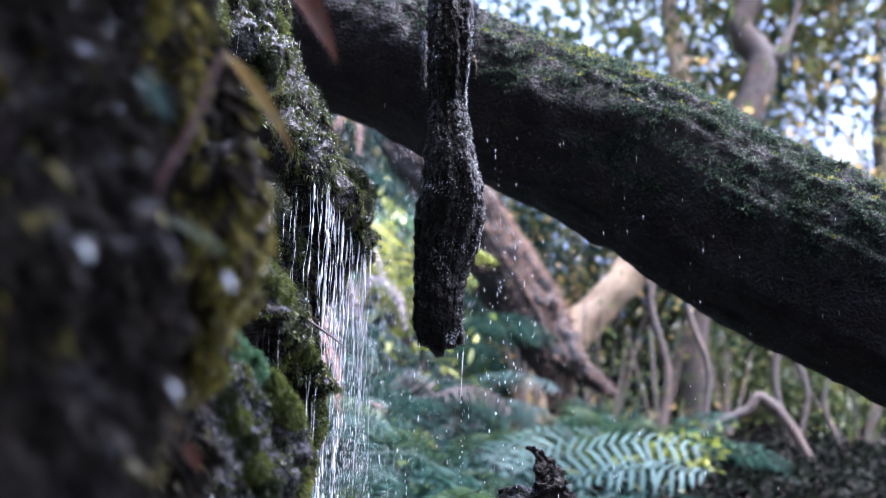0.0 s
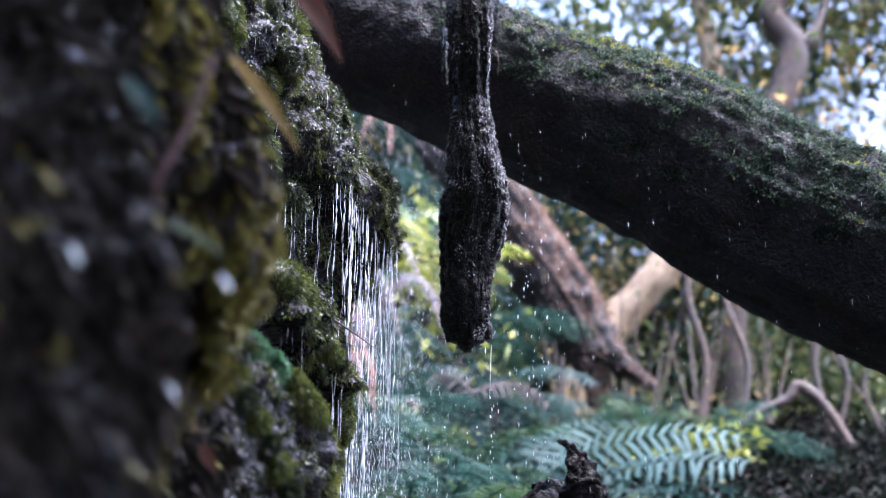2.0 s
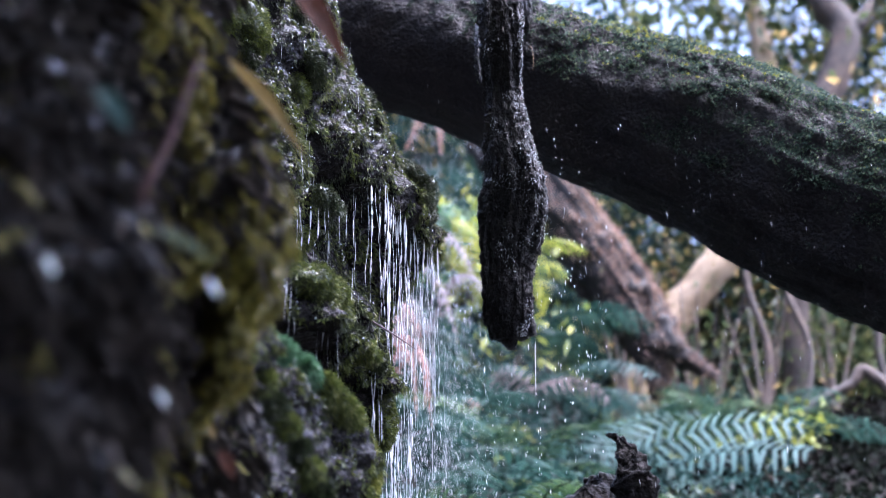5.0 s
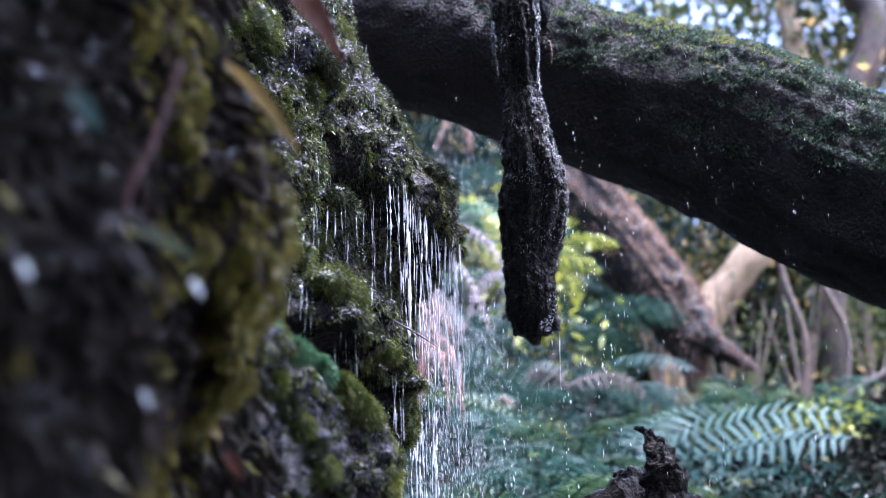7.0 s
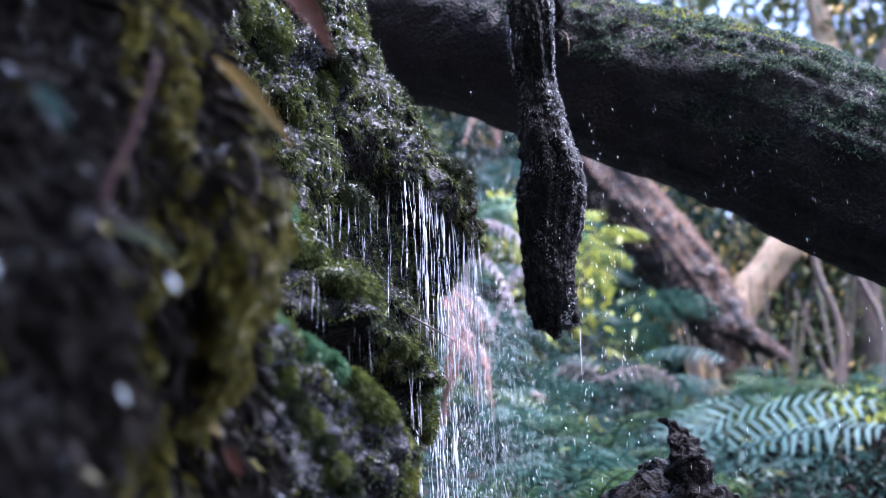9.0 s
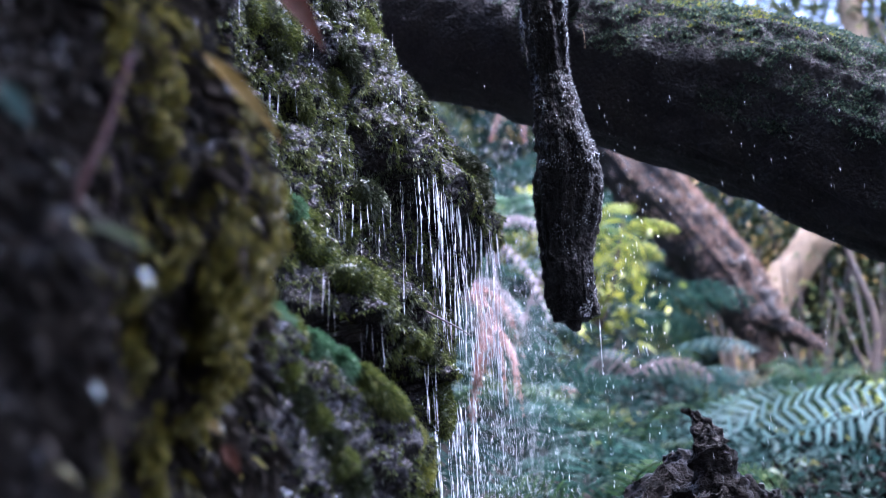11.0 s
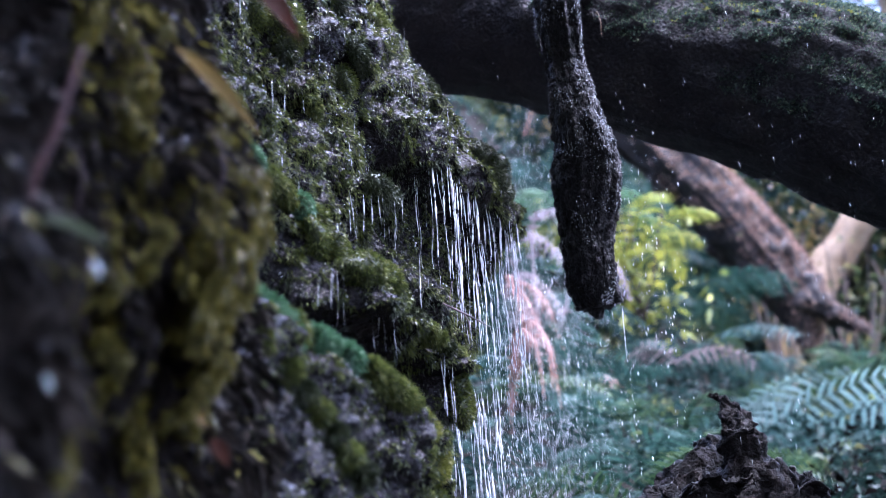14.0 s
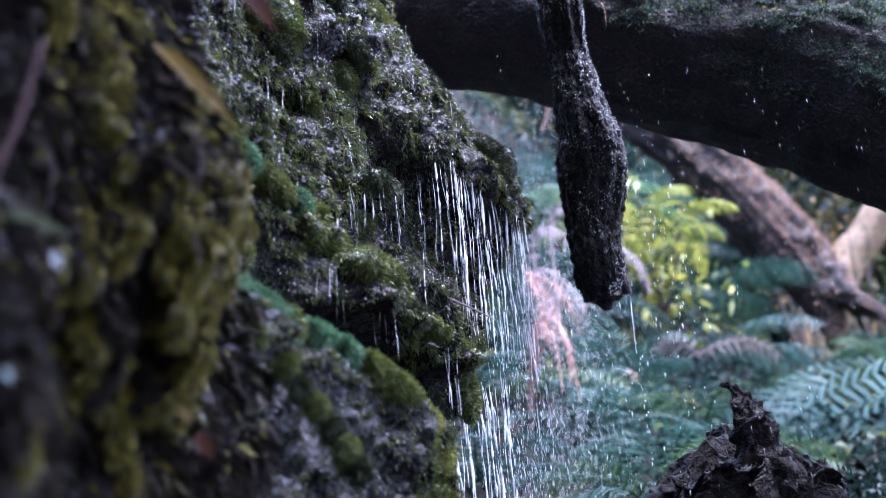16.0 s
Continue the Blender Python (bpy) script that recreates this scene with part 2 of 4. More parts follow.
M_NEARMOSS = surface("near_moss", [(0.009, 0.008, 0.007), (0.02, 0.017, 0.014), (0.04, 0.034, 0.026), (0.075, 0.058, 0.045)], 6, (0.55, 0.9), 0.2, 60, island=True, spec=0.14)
# Low leaves with the shade under the trees put into their colour.
M_SHADELEAF = surface("shade_leaf", [(0.0035, 0.004, 0.003), (0.008, 0.010, 0.007), (0.017, 0.023, 0.014)], 3, (0.5, 0.8), 0.2, 40, island=True, thin=0.2, spec=0.05)
M_BANKTEAL = surface("bank_green", [(0.006, 0.014, 0.010), (0.016, 0.034, 0.026), (0.034, 0.066, 0.052)], 3, (0.35, 0.55), 0.2, 40, island=True, thin=0.2, spec=0.12)
# Soil darker than its own brown, to carry the canopy shade.
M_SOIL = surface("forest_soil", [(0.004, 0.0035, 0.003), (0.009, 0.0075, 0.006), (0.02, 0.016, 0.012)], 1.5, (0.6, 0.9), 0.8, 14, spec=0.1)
M_STALKLEAF = surface("stalk_leaf", [(0.02, 0.032, 0.01), (0.05, 0.07, 0.02)], 14, (0.7, 0.85), 0.2, 60, spec=0.1)
M_WATER = surface("running_water", [(0.85, 0.9, 0.95), (0.95, 0.97, 1.0)], 30, (0.02, 0.1), 0.4, 160, transmission=0.3)


# ---------------------------------------------------------------- the land
def land(x, y):
    """Height of the forest floor: a gully in front, a bank under the fall, a wooded slope behind."""
    x, y = np.asarray(x, float), np.asarray(y, float)
    z = 2.0 * sstep(1.0, 4.4, y) + 0.40 * np.clip(y - 4.4, 0, 26) + 0.04 * np.clip(y - 8, 0, 20)
    bank = np.clip(0.3 - x, 0, 3.5) * (0.55 * sstep(5.0, 8.0, y) + 0.95 * sstep(9.5, 12.5, y))
    z = z + bank + 0.10 * np.clip(np.abs(x - 1.0) - 6, 0, 30)
    rim = -1.06 - 2.3 * np.clip(y - 4.15, 0, 9)
    return np.maximum(z, 5.16 * sstep(0.0, 0.3, rim - x) * sstep(7.0, 5.5, y))


gx = np.concatenate([np.linspace(-300, -14, 12), np.linspace(-12, 14, 131), np.linspace(16, 300, 12)])
gy = np.concatenate([np.linspace(-300, -8, 12), np.linspace(-6, 32, 150), np.linspace(36, 500, 14)])
GX, GY = np.meshgrid(gx, gy)
P = np.stack([GX.ravel(), GY.ravel(), land(GX, GY).ravel()], 1)
P[:, 2] += 0.12 * fbm(P * [1, 1, 0], 0.9, 4, 3) * sstep(4.2, 6.5, P[:, 1])
nx, ny = len(gx), len(gy)
I = (np.arange(ny - 1)[:, None] * nx + np.arange(nx - 1)[None]).ravel()
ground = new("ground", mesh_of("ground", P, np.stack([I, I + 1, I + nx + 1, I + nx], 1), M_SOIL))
tagged(ground, "damp forest floor rising in a slope, darkened for canopy shade", "ground", kind="structure")


# ---------------------------------------------------------------- the rock face
def wall_end(z):
    """How far along y the face runs at a height before it turns away."""
    return np.interp(z, [1.6, 2.2, 2.4, 2.65, 2.84, 2.9, 3.18, 3.3, 3.46, 3.7, 4.6], [3.28, 3.3, 3.6, 3.95, 4.24, 4.3, 4.38, 4.1, 3.84, 3.74, 3.6])


# Ledges: y, z of the underside, half width, height above, protrusion
LEDGES = [
    (3.95, 3.08, 0.42, 0.20, 0.075),
    (3.34, 2.79, 0.09, 0.06, 0.075),
    (3.10, 2.425, 0.15, 0.11, 0.165),
    (3.38, 2.44, 0.19, 0.05, 0.150),
    (3.52, 2.34, 0.07, 0.14, 0.15),
    (3.14, 2.16, 0.16, 0.12, 0.03),
    (3.60, 3.04, 0.10, 0.08, 0.04),
    (2.95, 2.555, 0.36, 0.05, 0.045),
    (3.30, 3.16, 0.16, 0.09, 0.035),
    (3.10, 2.98, 0.14, 0.07, 0.030),
]


def wall_x(y, z):
    """The face as a depth over y and z: x of the rock."""
    y, z = np.asarray(y, float), np.asarray(z, float)
    upper = np.interp(y, [2.2, 2.7, 3.0, 3.25, 3.45, 3.55, 3.68, 3.8, 4.0, 4.35], [-0.45, -0.435, -0.425, -0.40, -0.39, -0.355, -0.312, -0.30, -0.27, -0.225])
    upper = upper - 0.25 * np.clip(z - 3.3, 0, 2) - 0.18 * np.clip(z - 2.62, 0, 0.3) * sstep(3.25, 3.0, y)
    recess = -0.075 * np.exp(-(((z - 2.91) / 0.13) ** 4)) * sstep(3.4, 3.52, y)
    apron = -0.262 + 0.052 * sstep(2.7, 2.95, y)
    edge = 2.14 + 0.12 * (np.minimum(y, 3.0) - 2.27)
    low = sstep(0.045, -0.035, z - edge + 0.012 * np.sin(y * 23))
    x = (upper + recess) * (1 - low) + np.maximum(apron, upper) * low
    zc = 2.08 + 0.35 * (y - 1.9)
    bulge = 0.135 * np.exp(-(((y - 1.84) / 0.25) ** 2)) * np.where(z < zc, np.exp(-(((z - zc) / 0.16) ** 2)), np.exp(-(((z - zc) / 0.22) ** 2)))
    near = -0.265 + bulge - 0.05 * np.clip(z - 2.4, 0, 3) + 0.012 * np.sin(6 * z)
    near = near + 0.16 * np.exp(-(((y - 1.40) / 0.22) ** 2)) * sstep(2.12, 1.72, z)
    k = sstep(2.30, 2.10, y + 0.03 * np.sin(7 * z))
    x = x * (1 - k) + np.maximum(near, x) * k
    for y0, z0, half, tall, out in LEDGES:
        zz = z - z0 - 0.16 * (y - y0)
        prof = np.where(zz > 0, np.exp(-((np.maximum(zz, 0) / tall) ** 2)), np.exp(-((np.minimum(zz, 0) / 0.022) ** 2)))
        x = x + out * prof * np.exp(-(((y - y0) / half) ** 4))
    over = y - wall_end(z)
    soft = 0.5 * (over + np.sqrt(over * over + 0.002))
    return x - 2.2 * soft


def wall_points(y, z):
    """Points on the rough face."""
    p = np.stack([wall_x(y, z), y, z], 1)
    d = 0.030 * fbm(p, 7, 3, 11) + 0.020 * fbm(p, 24, 3, 12) + 0.012 * fbm(p, 70, 2, 13) - 0.012 * np.abs(fbm(p, 38, 2, 16))
    steps = fbm(p * [1, 0.55, 1.6], 9, 2, 19)
    d += 0.030 * np.clip(steps, -0.2, 0.8) * sstep(2.2, 2.5, p[:, 1])
    edge = 2.12 + 0.12 * (np.minimum(y, 3.0) - 2.27)
    lumps = 0.030 * np.abs(fbm(p, 20, 3, 23)) + 0.016 * np.abs(fbm(p, 45, 2, 24)) - 0.02
    d += lumps * sstep(0.0, -0.05, z - edge) * sstep(2.1, 2.3, y)
    p[:, 0] += d * 0.8
    p[:, 1] += 0.012 * fbm(p, 20, 2, 14)
    p[:, 2] += 0.012 * fbm(p, 18, 2, 15)
    return p


def grid(ys, zs):
    n = len(ys)
    Y, Z = np.meshgrid(ys, zs)
    i = (np.arange(len(zs) - 1)[:, None] * n + np.arange(n - 1)[None]).ravel()
    return Y.ravel(), Z.ravel(), np.stack([i, i + 1, i + n + 1, i + n], 1)


wy = np.concatenate([np.linspace(-14, 0.4, 44), np.linspace(0.42, 4.5, 410), np.linspace(4.52, 6.0, 40)])
wz = np.concatenate([np.linspace(-0.3, 1.45, 24), np.linspace(1.46, 3.85, 265), np.linspace(3.88, 5.2, 24)])
Y, Z, F = grid(wy, wz)
W = wall_points(Y, Z)
crest = W[-len(wy):] - [0.8, 0, 0.03]
top_row = len(W) - len(wy) + np.arange(len(wy) - 1)
cap_row = len(W) + np.arange(len(wy) - 1)
F = np.concatenate([F, np.stack([top_row, top_row + 1, cap_row + 1, cap_row], 1)])
rock_face = new("rock_wall", mesh_of("rock_wall", np.concatenate([W, crest]), F, M_ROCK))
tagged(rock_face, "dark wet rock face with dripping overhung ledges", "rock face", kind="structure")


def wall_frame(y, z):
    """Points and outward normals on the face."""
    e = 0.012
    p = wall_points(y, z)
    a = wall_points(y + e, z) - p
    b = wall_points(y, z + e) - p
    n = unit(np.cross(a, b))
    return p, n * np.where(n[:, :1] < -0.2, -1, 1)


def moss_on_wall(name, n, y0, y1, z0, z1, material, cover, size, seed, label, hang=0.6, keep=None):
    y, z = rng.uniform(y0, y1, n), rng.uniform(z0, z1, n)
    p, nor = wall_frame(y, z)
    m = fbm(p, 6, 3, seed) + 0.8 * nor[:, 2] > cover
    m &= y < wall_end(z) + 0.12
    if keep is not None:
        m &= keep(y, z)
    p, nor = p[m], nor[m]
    k = len(p)
    way = unit(nor * 0.7 + rand_dirs(k) * 0.6 + [0, 0, -hang])
    side = unit(np.cross(way, rand_dirs(k)))
    big = size * (1 + 0.5 * fbm(p, 30, 2, seed + 2))
    v, f = kites(p - nor * 0.003, way, side, rng.uniform(0.6, 1.6, k) * big, rng.uniform(0.22, 0.4, k) * big, 0.25)
    ob = new(name, mesh_of(name, v, f, material, False))
    return tagged(ob, label, "moss", kind="stuff")


def bare_patch(y, z):
    """Moss leaves the streaming rock under the low ledge mostly bare."""
    edge = 2.12 + 0.12 * (np.minimum(y, 3.0) - 2.27)
    return (z > edge - 0.02) | (y > 3.05) | (rng.random(len(y)) < 0.22)


def gold_patch(y, z):
    """The olive moss grows thickest on the bulge of the near rock."""
    thick = 0.95 * np.exp(-(((y - 1.92) / 0.24) ** 2) - ((z - 2.10) / 0.26) ** 2) + 0.16 * np.exp(-(((y - 1.5) / 0.4) ** 2))
    streaks = fbm(np.stack([y * 0, y, z * 0.22], 1), 16, 3, 57) + 0.5 * fbm(np.stack([y * 0, y, z], 1), 9, 2, 58)
    return (rng.random(len(y)) < thick) & (streaks > -0.08)


moss_on_wall("moss", 430000, 2.25, 4.4, 1.7, 3.75, M_MOSS, -0.2, 0.0088, 31, "wet green moss tufts over the rock face", 0.9, keep=bare_patch)
moss_on_wall("dark_moss", 290000, 2.25, 4.4, 1.7, 3.75, M_MOSSDARK, -0.55, 0.0088, 41, "dark dripping moss over the rock face", 1.0, keep=bare_patch)
moss_on_wall("golden_moss", 140000, 0.5, 2.35, 1.3, 2.9, M_MOSSGOLD, -0.3, 0.022, 51, "olive yellow hanging moss on the near rock", 1.2, gold_patch)
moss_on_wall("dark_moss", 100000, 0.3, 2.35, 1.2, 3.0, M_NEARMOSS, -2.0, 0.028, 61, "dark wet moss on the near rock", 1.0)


# ---------------------------------------------------------------- moss cushions
def cushion(y, z, ry, rz, out, material, label, size=0.010, n=2600, lift=0.0, x=None):
    """A rounded pad of moss on the face: a lumpy core and a pelt of small leaves."""
    x = float(wall_x(np.array([y]), np.array([z]))[0]) if x is None else x
    c = np.array([x + lift, y, z])
    th, ph = np.meshgrid(np.linspace(0, 2 * np.pi, 28, endpoint=False), np.linspace(0.02, np.pi - 0.02, 16))
    d = np.stack([np.sin(ph) * np.cos(th), np.sin(ph) * np.sin(th), np.cos(ph)], -1).reshape(-1, 3)
    s = np.array([out, ry, rz])
    lump = 0.34 * fbm(c + d * s, 17, 3, 9) + 0.12 * fbm(c + d * s, 50, 2, 10)
    v = c + d * s * (1 + lump)[:, None]
    i = (np.arange(15)[:, None] * 28 + np.arange(28)[None]).ravel()
    j = (np.arange(15)[:, None] * 28 + (np.arange(28)[None] + 1) % 28).ravel()
    f = np.stack([i, i + 28, j + 28, j], 1)
    top = thing("moss_cushion", label, "moss", tuple(c), "moss cushions on the ledges")
    part("core", mesh_of("core", v, f, M_MOSSDARK), top)
    d = rand_dirs(n)
    d = d[(d[:, 0] > -0.5)]
    k = len(d)
    b = c + d * s * (0.97 + 0.34 * fbm(c + d * s, 17, 3, 9) + 0.12 * fbm(c + d * s, 50, 2, 10))[:, None]
    way = unit(d / s * s.mean() + rand_dirs(k) * 0.95 + [0, 0, -0.35])
    side = unit(np.cross(way, rand_dirs(k)))
    v, f = kites(b, way, side, rng.uniform(0.6, 2.0, k) * size, rng.uniform(0.25, 0.5, k) * size, 0.2)
    part("pelt", mesh_of("pelt", v, f, material, False), top, kind="stuff")
    return top


cushion(3.10, 2.487, 0.11, 0.042, 0.05, M_MOSS, "rounded green moss cushion on a dripping ledge", 0.0075, 8000, x=-0.285)
cushion(3.04, 2.555, 0.09, 0.05, 0.04, M_MOSS, "olive moss slope above the dripping cushion", 0.0075, 5000, x=-0.37)
for k in range(6):
    py = 2.62 + 0.085 * k
    cushion(py, 2.575 + 0.012 * k + 0.012 * math.sin(31 * k), 0.055, 0.018, 0.022, M_LIVERWORT if k in (1, 4) else M_MOSS, "bright green moss pad along the sloping ridge", 0.0085, 1800, x=-0.405 + 0.004 * k)
cushion(3.34, 2.825, 0.06, 0.026, 0.035, M_MOSSDARK, "small dark moss cushion above hanging drips", 0.0075, 2600, x=-0.335)
for k in range(6):
    py = 3.24 + 0.06 * k
    cushion(py, 2.462 + 0.005 * k, 0.05, 0.016 + 0.004 * math.sin(37 * py), 0.026, M_MOSS if k % 3 else M_MOSSDARK, "mossy ledge pad under the water curtain", 0.007, 2200, x=-0.245 + 0.004 * k)
cushion(3.53, 2.40, 0.04, 0.06, 0.022, M_MOSS, "moss pad hanging down the end of a dripping ledge", 0.007, 2600, x=-0.228)
for k in range(6):
    cushion(2.47 + 0.027 * k, 2.07 - 0.026 * k, 0.028, 0.02, 0.018, M_MOSSDARK if k % 2 else M_MOSS, "dark green moss pad on a ridge of wet rock", 0.008, 1500, x=-0.255 + 0.013 * k)
cushion(4.08, 3.22, 0.15, 0.05, 0.035, M_MOSSDARK, "dark moss lip at the top of the water curtain", 0.007, 7000)
cushion(3.80, 3.30, 0.11, 0.045, 0.03, M_MOSSDARK, "dark moss hump on the upper ledge", 0.007, 5500, -0.015)
cushion(3.66, 3.46, 0.06, 0.05, 0.025, M_MOSS, "green moss hump near the top of the face", 0.007, 4500, -0.03)
for k, (py, px, pz, rz) in enumerate(((2.34, -0.345, 2.150, 0.058), (2.44, -0.335, 2.168, 0.050), (2.54, -0.325, 2.186, 0.042), (2.63, -0.31, 2.198, 0.034), (2.72, -0.285, 2.206, 0.025), (2.80, -0.262, 2.203, 0.022), (2.88, -0.238, 2.200, 0.020), (2.96, -0.222, 2.198, 0.018))):
    leafy = k in (0, 1, 2, 4, 5)
    cushion(py, pz, 0.10, 0.8 * rz, 0.04 - 0.002 * k, M_LIVERWORT if leafy else M_MOSS, "glossy green liverwort pad along a wet ledge" if leafy else "low green moss pad along a wet ledge", 0.015 if k < 3 else 0.011, 5200, x=px)
cushion(2.72, 2.43, 0.06, 0.022, 0.025, M_MOSS, "green moss pad beside the trickles", 0.0075, 2600)
cushion(3.10, 2.195, 0.07, 0.026, 0.025, M_CREST, "yellow-green moss pad at the edge of the face", 0.0075, 3000, x=-0.215)
cushion(3.20, 2.15, 0.05, 0.045, 0.025, M_CREST, "yellow-green moss pad at the edge of the face", 0.0075, 3000, x=-0.215)
cushion(3.21, 2.05, 0.045, 0.05, 0.025, M_MOSS, "yellow-green moss pad at the edge of the face", 0.0075, 3000, x=-0.215)
for k in range(8):
    py = rng.uniform(2.24, 3.1)
    pz = 2.12 + 0.12 * (py - 2.27) - rng.uniform(0.0, 0.42)
    cushion(py, pz, rng.uniform(0.025, 0.06), rng.uniform(0.012, 0.026), rng.uniform(0.012, 0.02), (M_LIVERWORT, M_MOSS, M_MOSSDARK)[k % 3], ("small glossy liverwort pad on the wet rock", "small green moss pad on the wet rock", "small dark moss pad on the wet rock")[k % 3], 0.008, 1300)
cushion(3.10, 3.12, 0.08, 0.06, 0.035, M_MOSS, "olive moss tuft high on the face", 0.0075, 3500)
for k in range(9):
    py = rng.uniform(2.95, 3.5)
    pz = rng.uniform(2.75, 3.4)
    cushion(py, pz, rng.uniform(0.03, 0.06), rng.uniform(0.015, 0.03), rng.uniform(0.015, 0.025), (M_MOSS, M_MOSSDARK)[k % 2], ("olive moss hump on the upper face", "dark moss hump on the upper face")[k % 2], 0.0075, 1500)


# ---------------------------------------------------------------- the near rock: tassels, roots, leaves
def blade(base, way, normal, length, width, curl=0.2, tip=0.12, n=9):
    """A broad leaf with a fold along its rib."""
    base, way, normal = np.array(base, float), unit(np.array(way, float)), unit(np.array(normal, float))
    side = unit(np.cross(way, normal))
    normal = np.cross(side, way)
    t = np.linspace(0, 1, n)
    mid = base + way * (length * t)[:, None] - normal * (curl * length * t**2)[:, None]
    w = width * 0.5 * np.sin(np.pi * np.clip(t, 0, 1) ** 0.8) + width * tip * 0.1
    a = mid + side * w[:, None] + normal * (0.25 * w)[:, None]
    b = mid - side * w[:, None] + normal * (0.25 * w)[:, None]
    v = np.concatenate([a, mid, b])
    f = [[j, j + 1, n + j + 1, n + j] for j in range(n - 1)] + [[n + j, n + j + 1, 2 * n + j + 1, 2 * n + j] for j in range(n - 1)]
    return v, f


def tassel(y, z, length, fat, material):
    """A hanging strand of feathery moss."""
    p, nor = wall_frame(np.array([y]), np.array([z]))
    p, nor = p[0], nor[0]
    k = int(480 * length / 0.1)
    t = rng.uniform(0, 1, k)
    bow = np.array([nor[0], nor[1], 0]) * 0.02
    stem = p + bow * np.sin(np.pi * t)[:, None] + np.stack([0.008 * np.sin(9 * t + y * 30), 0.008 * np.cos(7 * t + z * 20), -length * t], 1)
    d = rand_dirs(k)
    way = unit(d * [1, 1, 0.4] + [0, 0, -0.8])
    r = fat * (0.5 + 0.6 * np.sin(np.pi * np.clip(t * 0.9 + 0.08, 0, 1))) * (0.8 + 0.4 * np.sin(t * 25 + y * 50))
    side = unit(np.cross(way, rand_dirs(k)))
    v, f = kites(stem + d * [1, 1, 0.3] * r[:, None] * 0.6, way, side, rng.uniform(0.008, 0.018, k), rng.uniform(0.004, 0.008, k), 0.2)
    return v, f


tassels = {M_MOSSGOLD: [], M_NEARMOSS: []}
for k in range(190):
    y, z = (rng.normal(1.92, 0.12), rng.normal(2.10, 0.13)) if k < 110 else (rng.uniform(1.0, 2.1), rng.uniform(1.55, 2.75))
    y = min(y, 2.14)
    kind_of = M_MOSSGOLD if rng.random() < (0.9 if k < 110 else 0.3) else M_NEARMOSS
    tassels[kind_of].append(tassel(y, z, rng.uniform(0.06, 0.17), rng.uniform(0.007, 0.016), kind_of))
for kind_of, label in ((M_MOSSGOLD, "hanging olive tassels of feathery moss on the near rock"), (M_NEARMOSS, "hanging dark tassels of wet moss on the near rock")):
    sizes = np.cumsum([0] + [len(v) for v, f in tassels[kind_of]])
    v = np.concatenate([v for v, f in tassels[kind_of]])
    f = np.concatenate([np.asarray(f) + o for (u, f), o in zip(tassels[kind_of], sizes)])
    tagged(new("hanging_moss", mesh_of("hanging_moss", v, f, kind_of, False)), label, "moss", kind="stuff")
for k in range(14):
    y, z = rng.uniform(1.1, 2.0), rng.uniform(1.6, 2.4)
    p, nor = wall_frame(np.array([y]), np.array([z]))
    a = p[0] + nor[0] * 0.012
    d = rng.uniform(-0.5, 0.5)
    q = [(a[0], a[1], a[2], 0.0018), (a[0] + 0.02, a[1] + 0.05 * d, a[2] - 0.06, 0.0017), (a[0] + 0.012, a[1] + 0.12 * d, a[2] - 0.13, 0.0014), (a[0] + 0.022, a[1] + 0.13 * d, a[2] - 0.2, 0.001)]
    v, f = limb(q, 22, 6, 0.2, 60, 0, k)
    tagged(new("root_fibre", mesh_of("root_fibre", v, f, M_ROOT)), "thin pinkish brown root hanging over the moss", "root", "roots on the near rock")

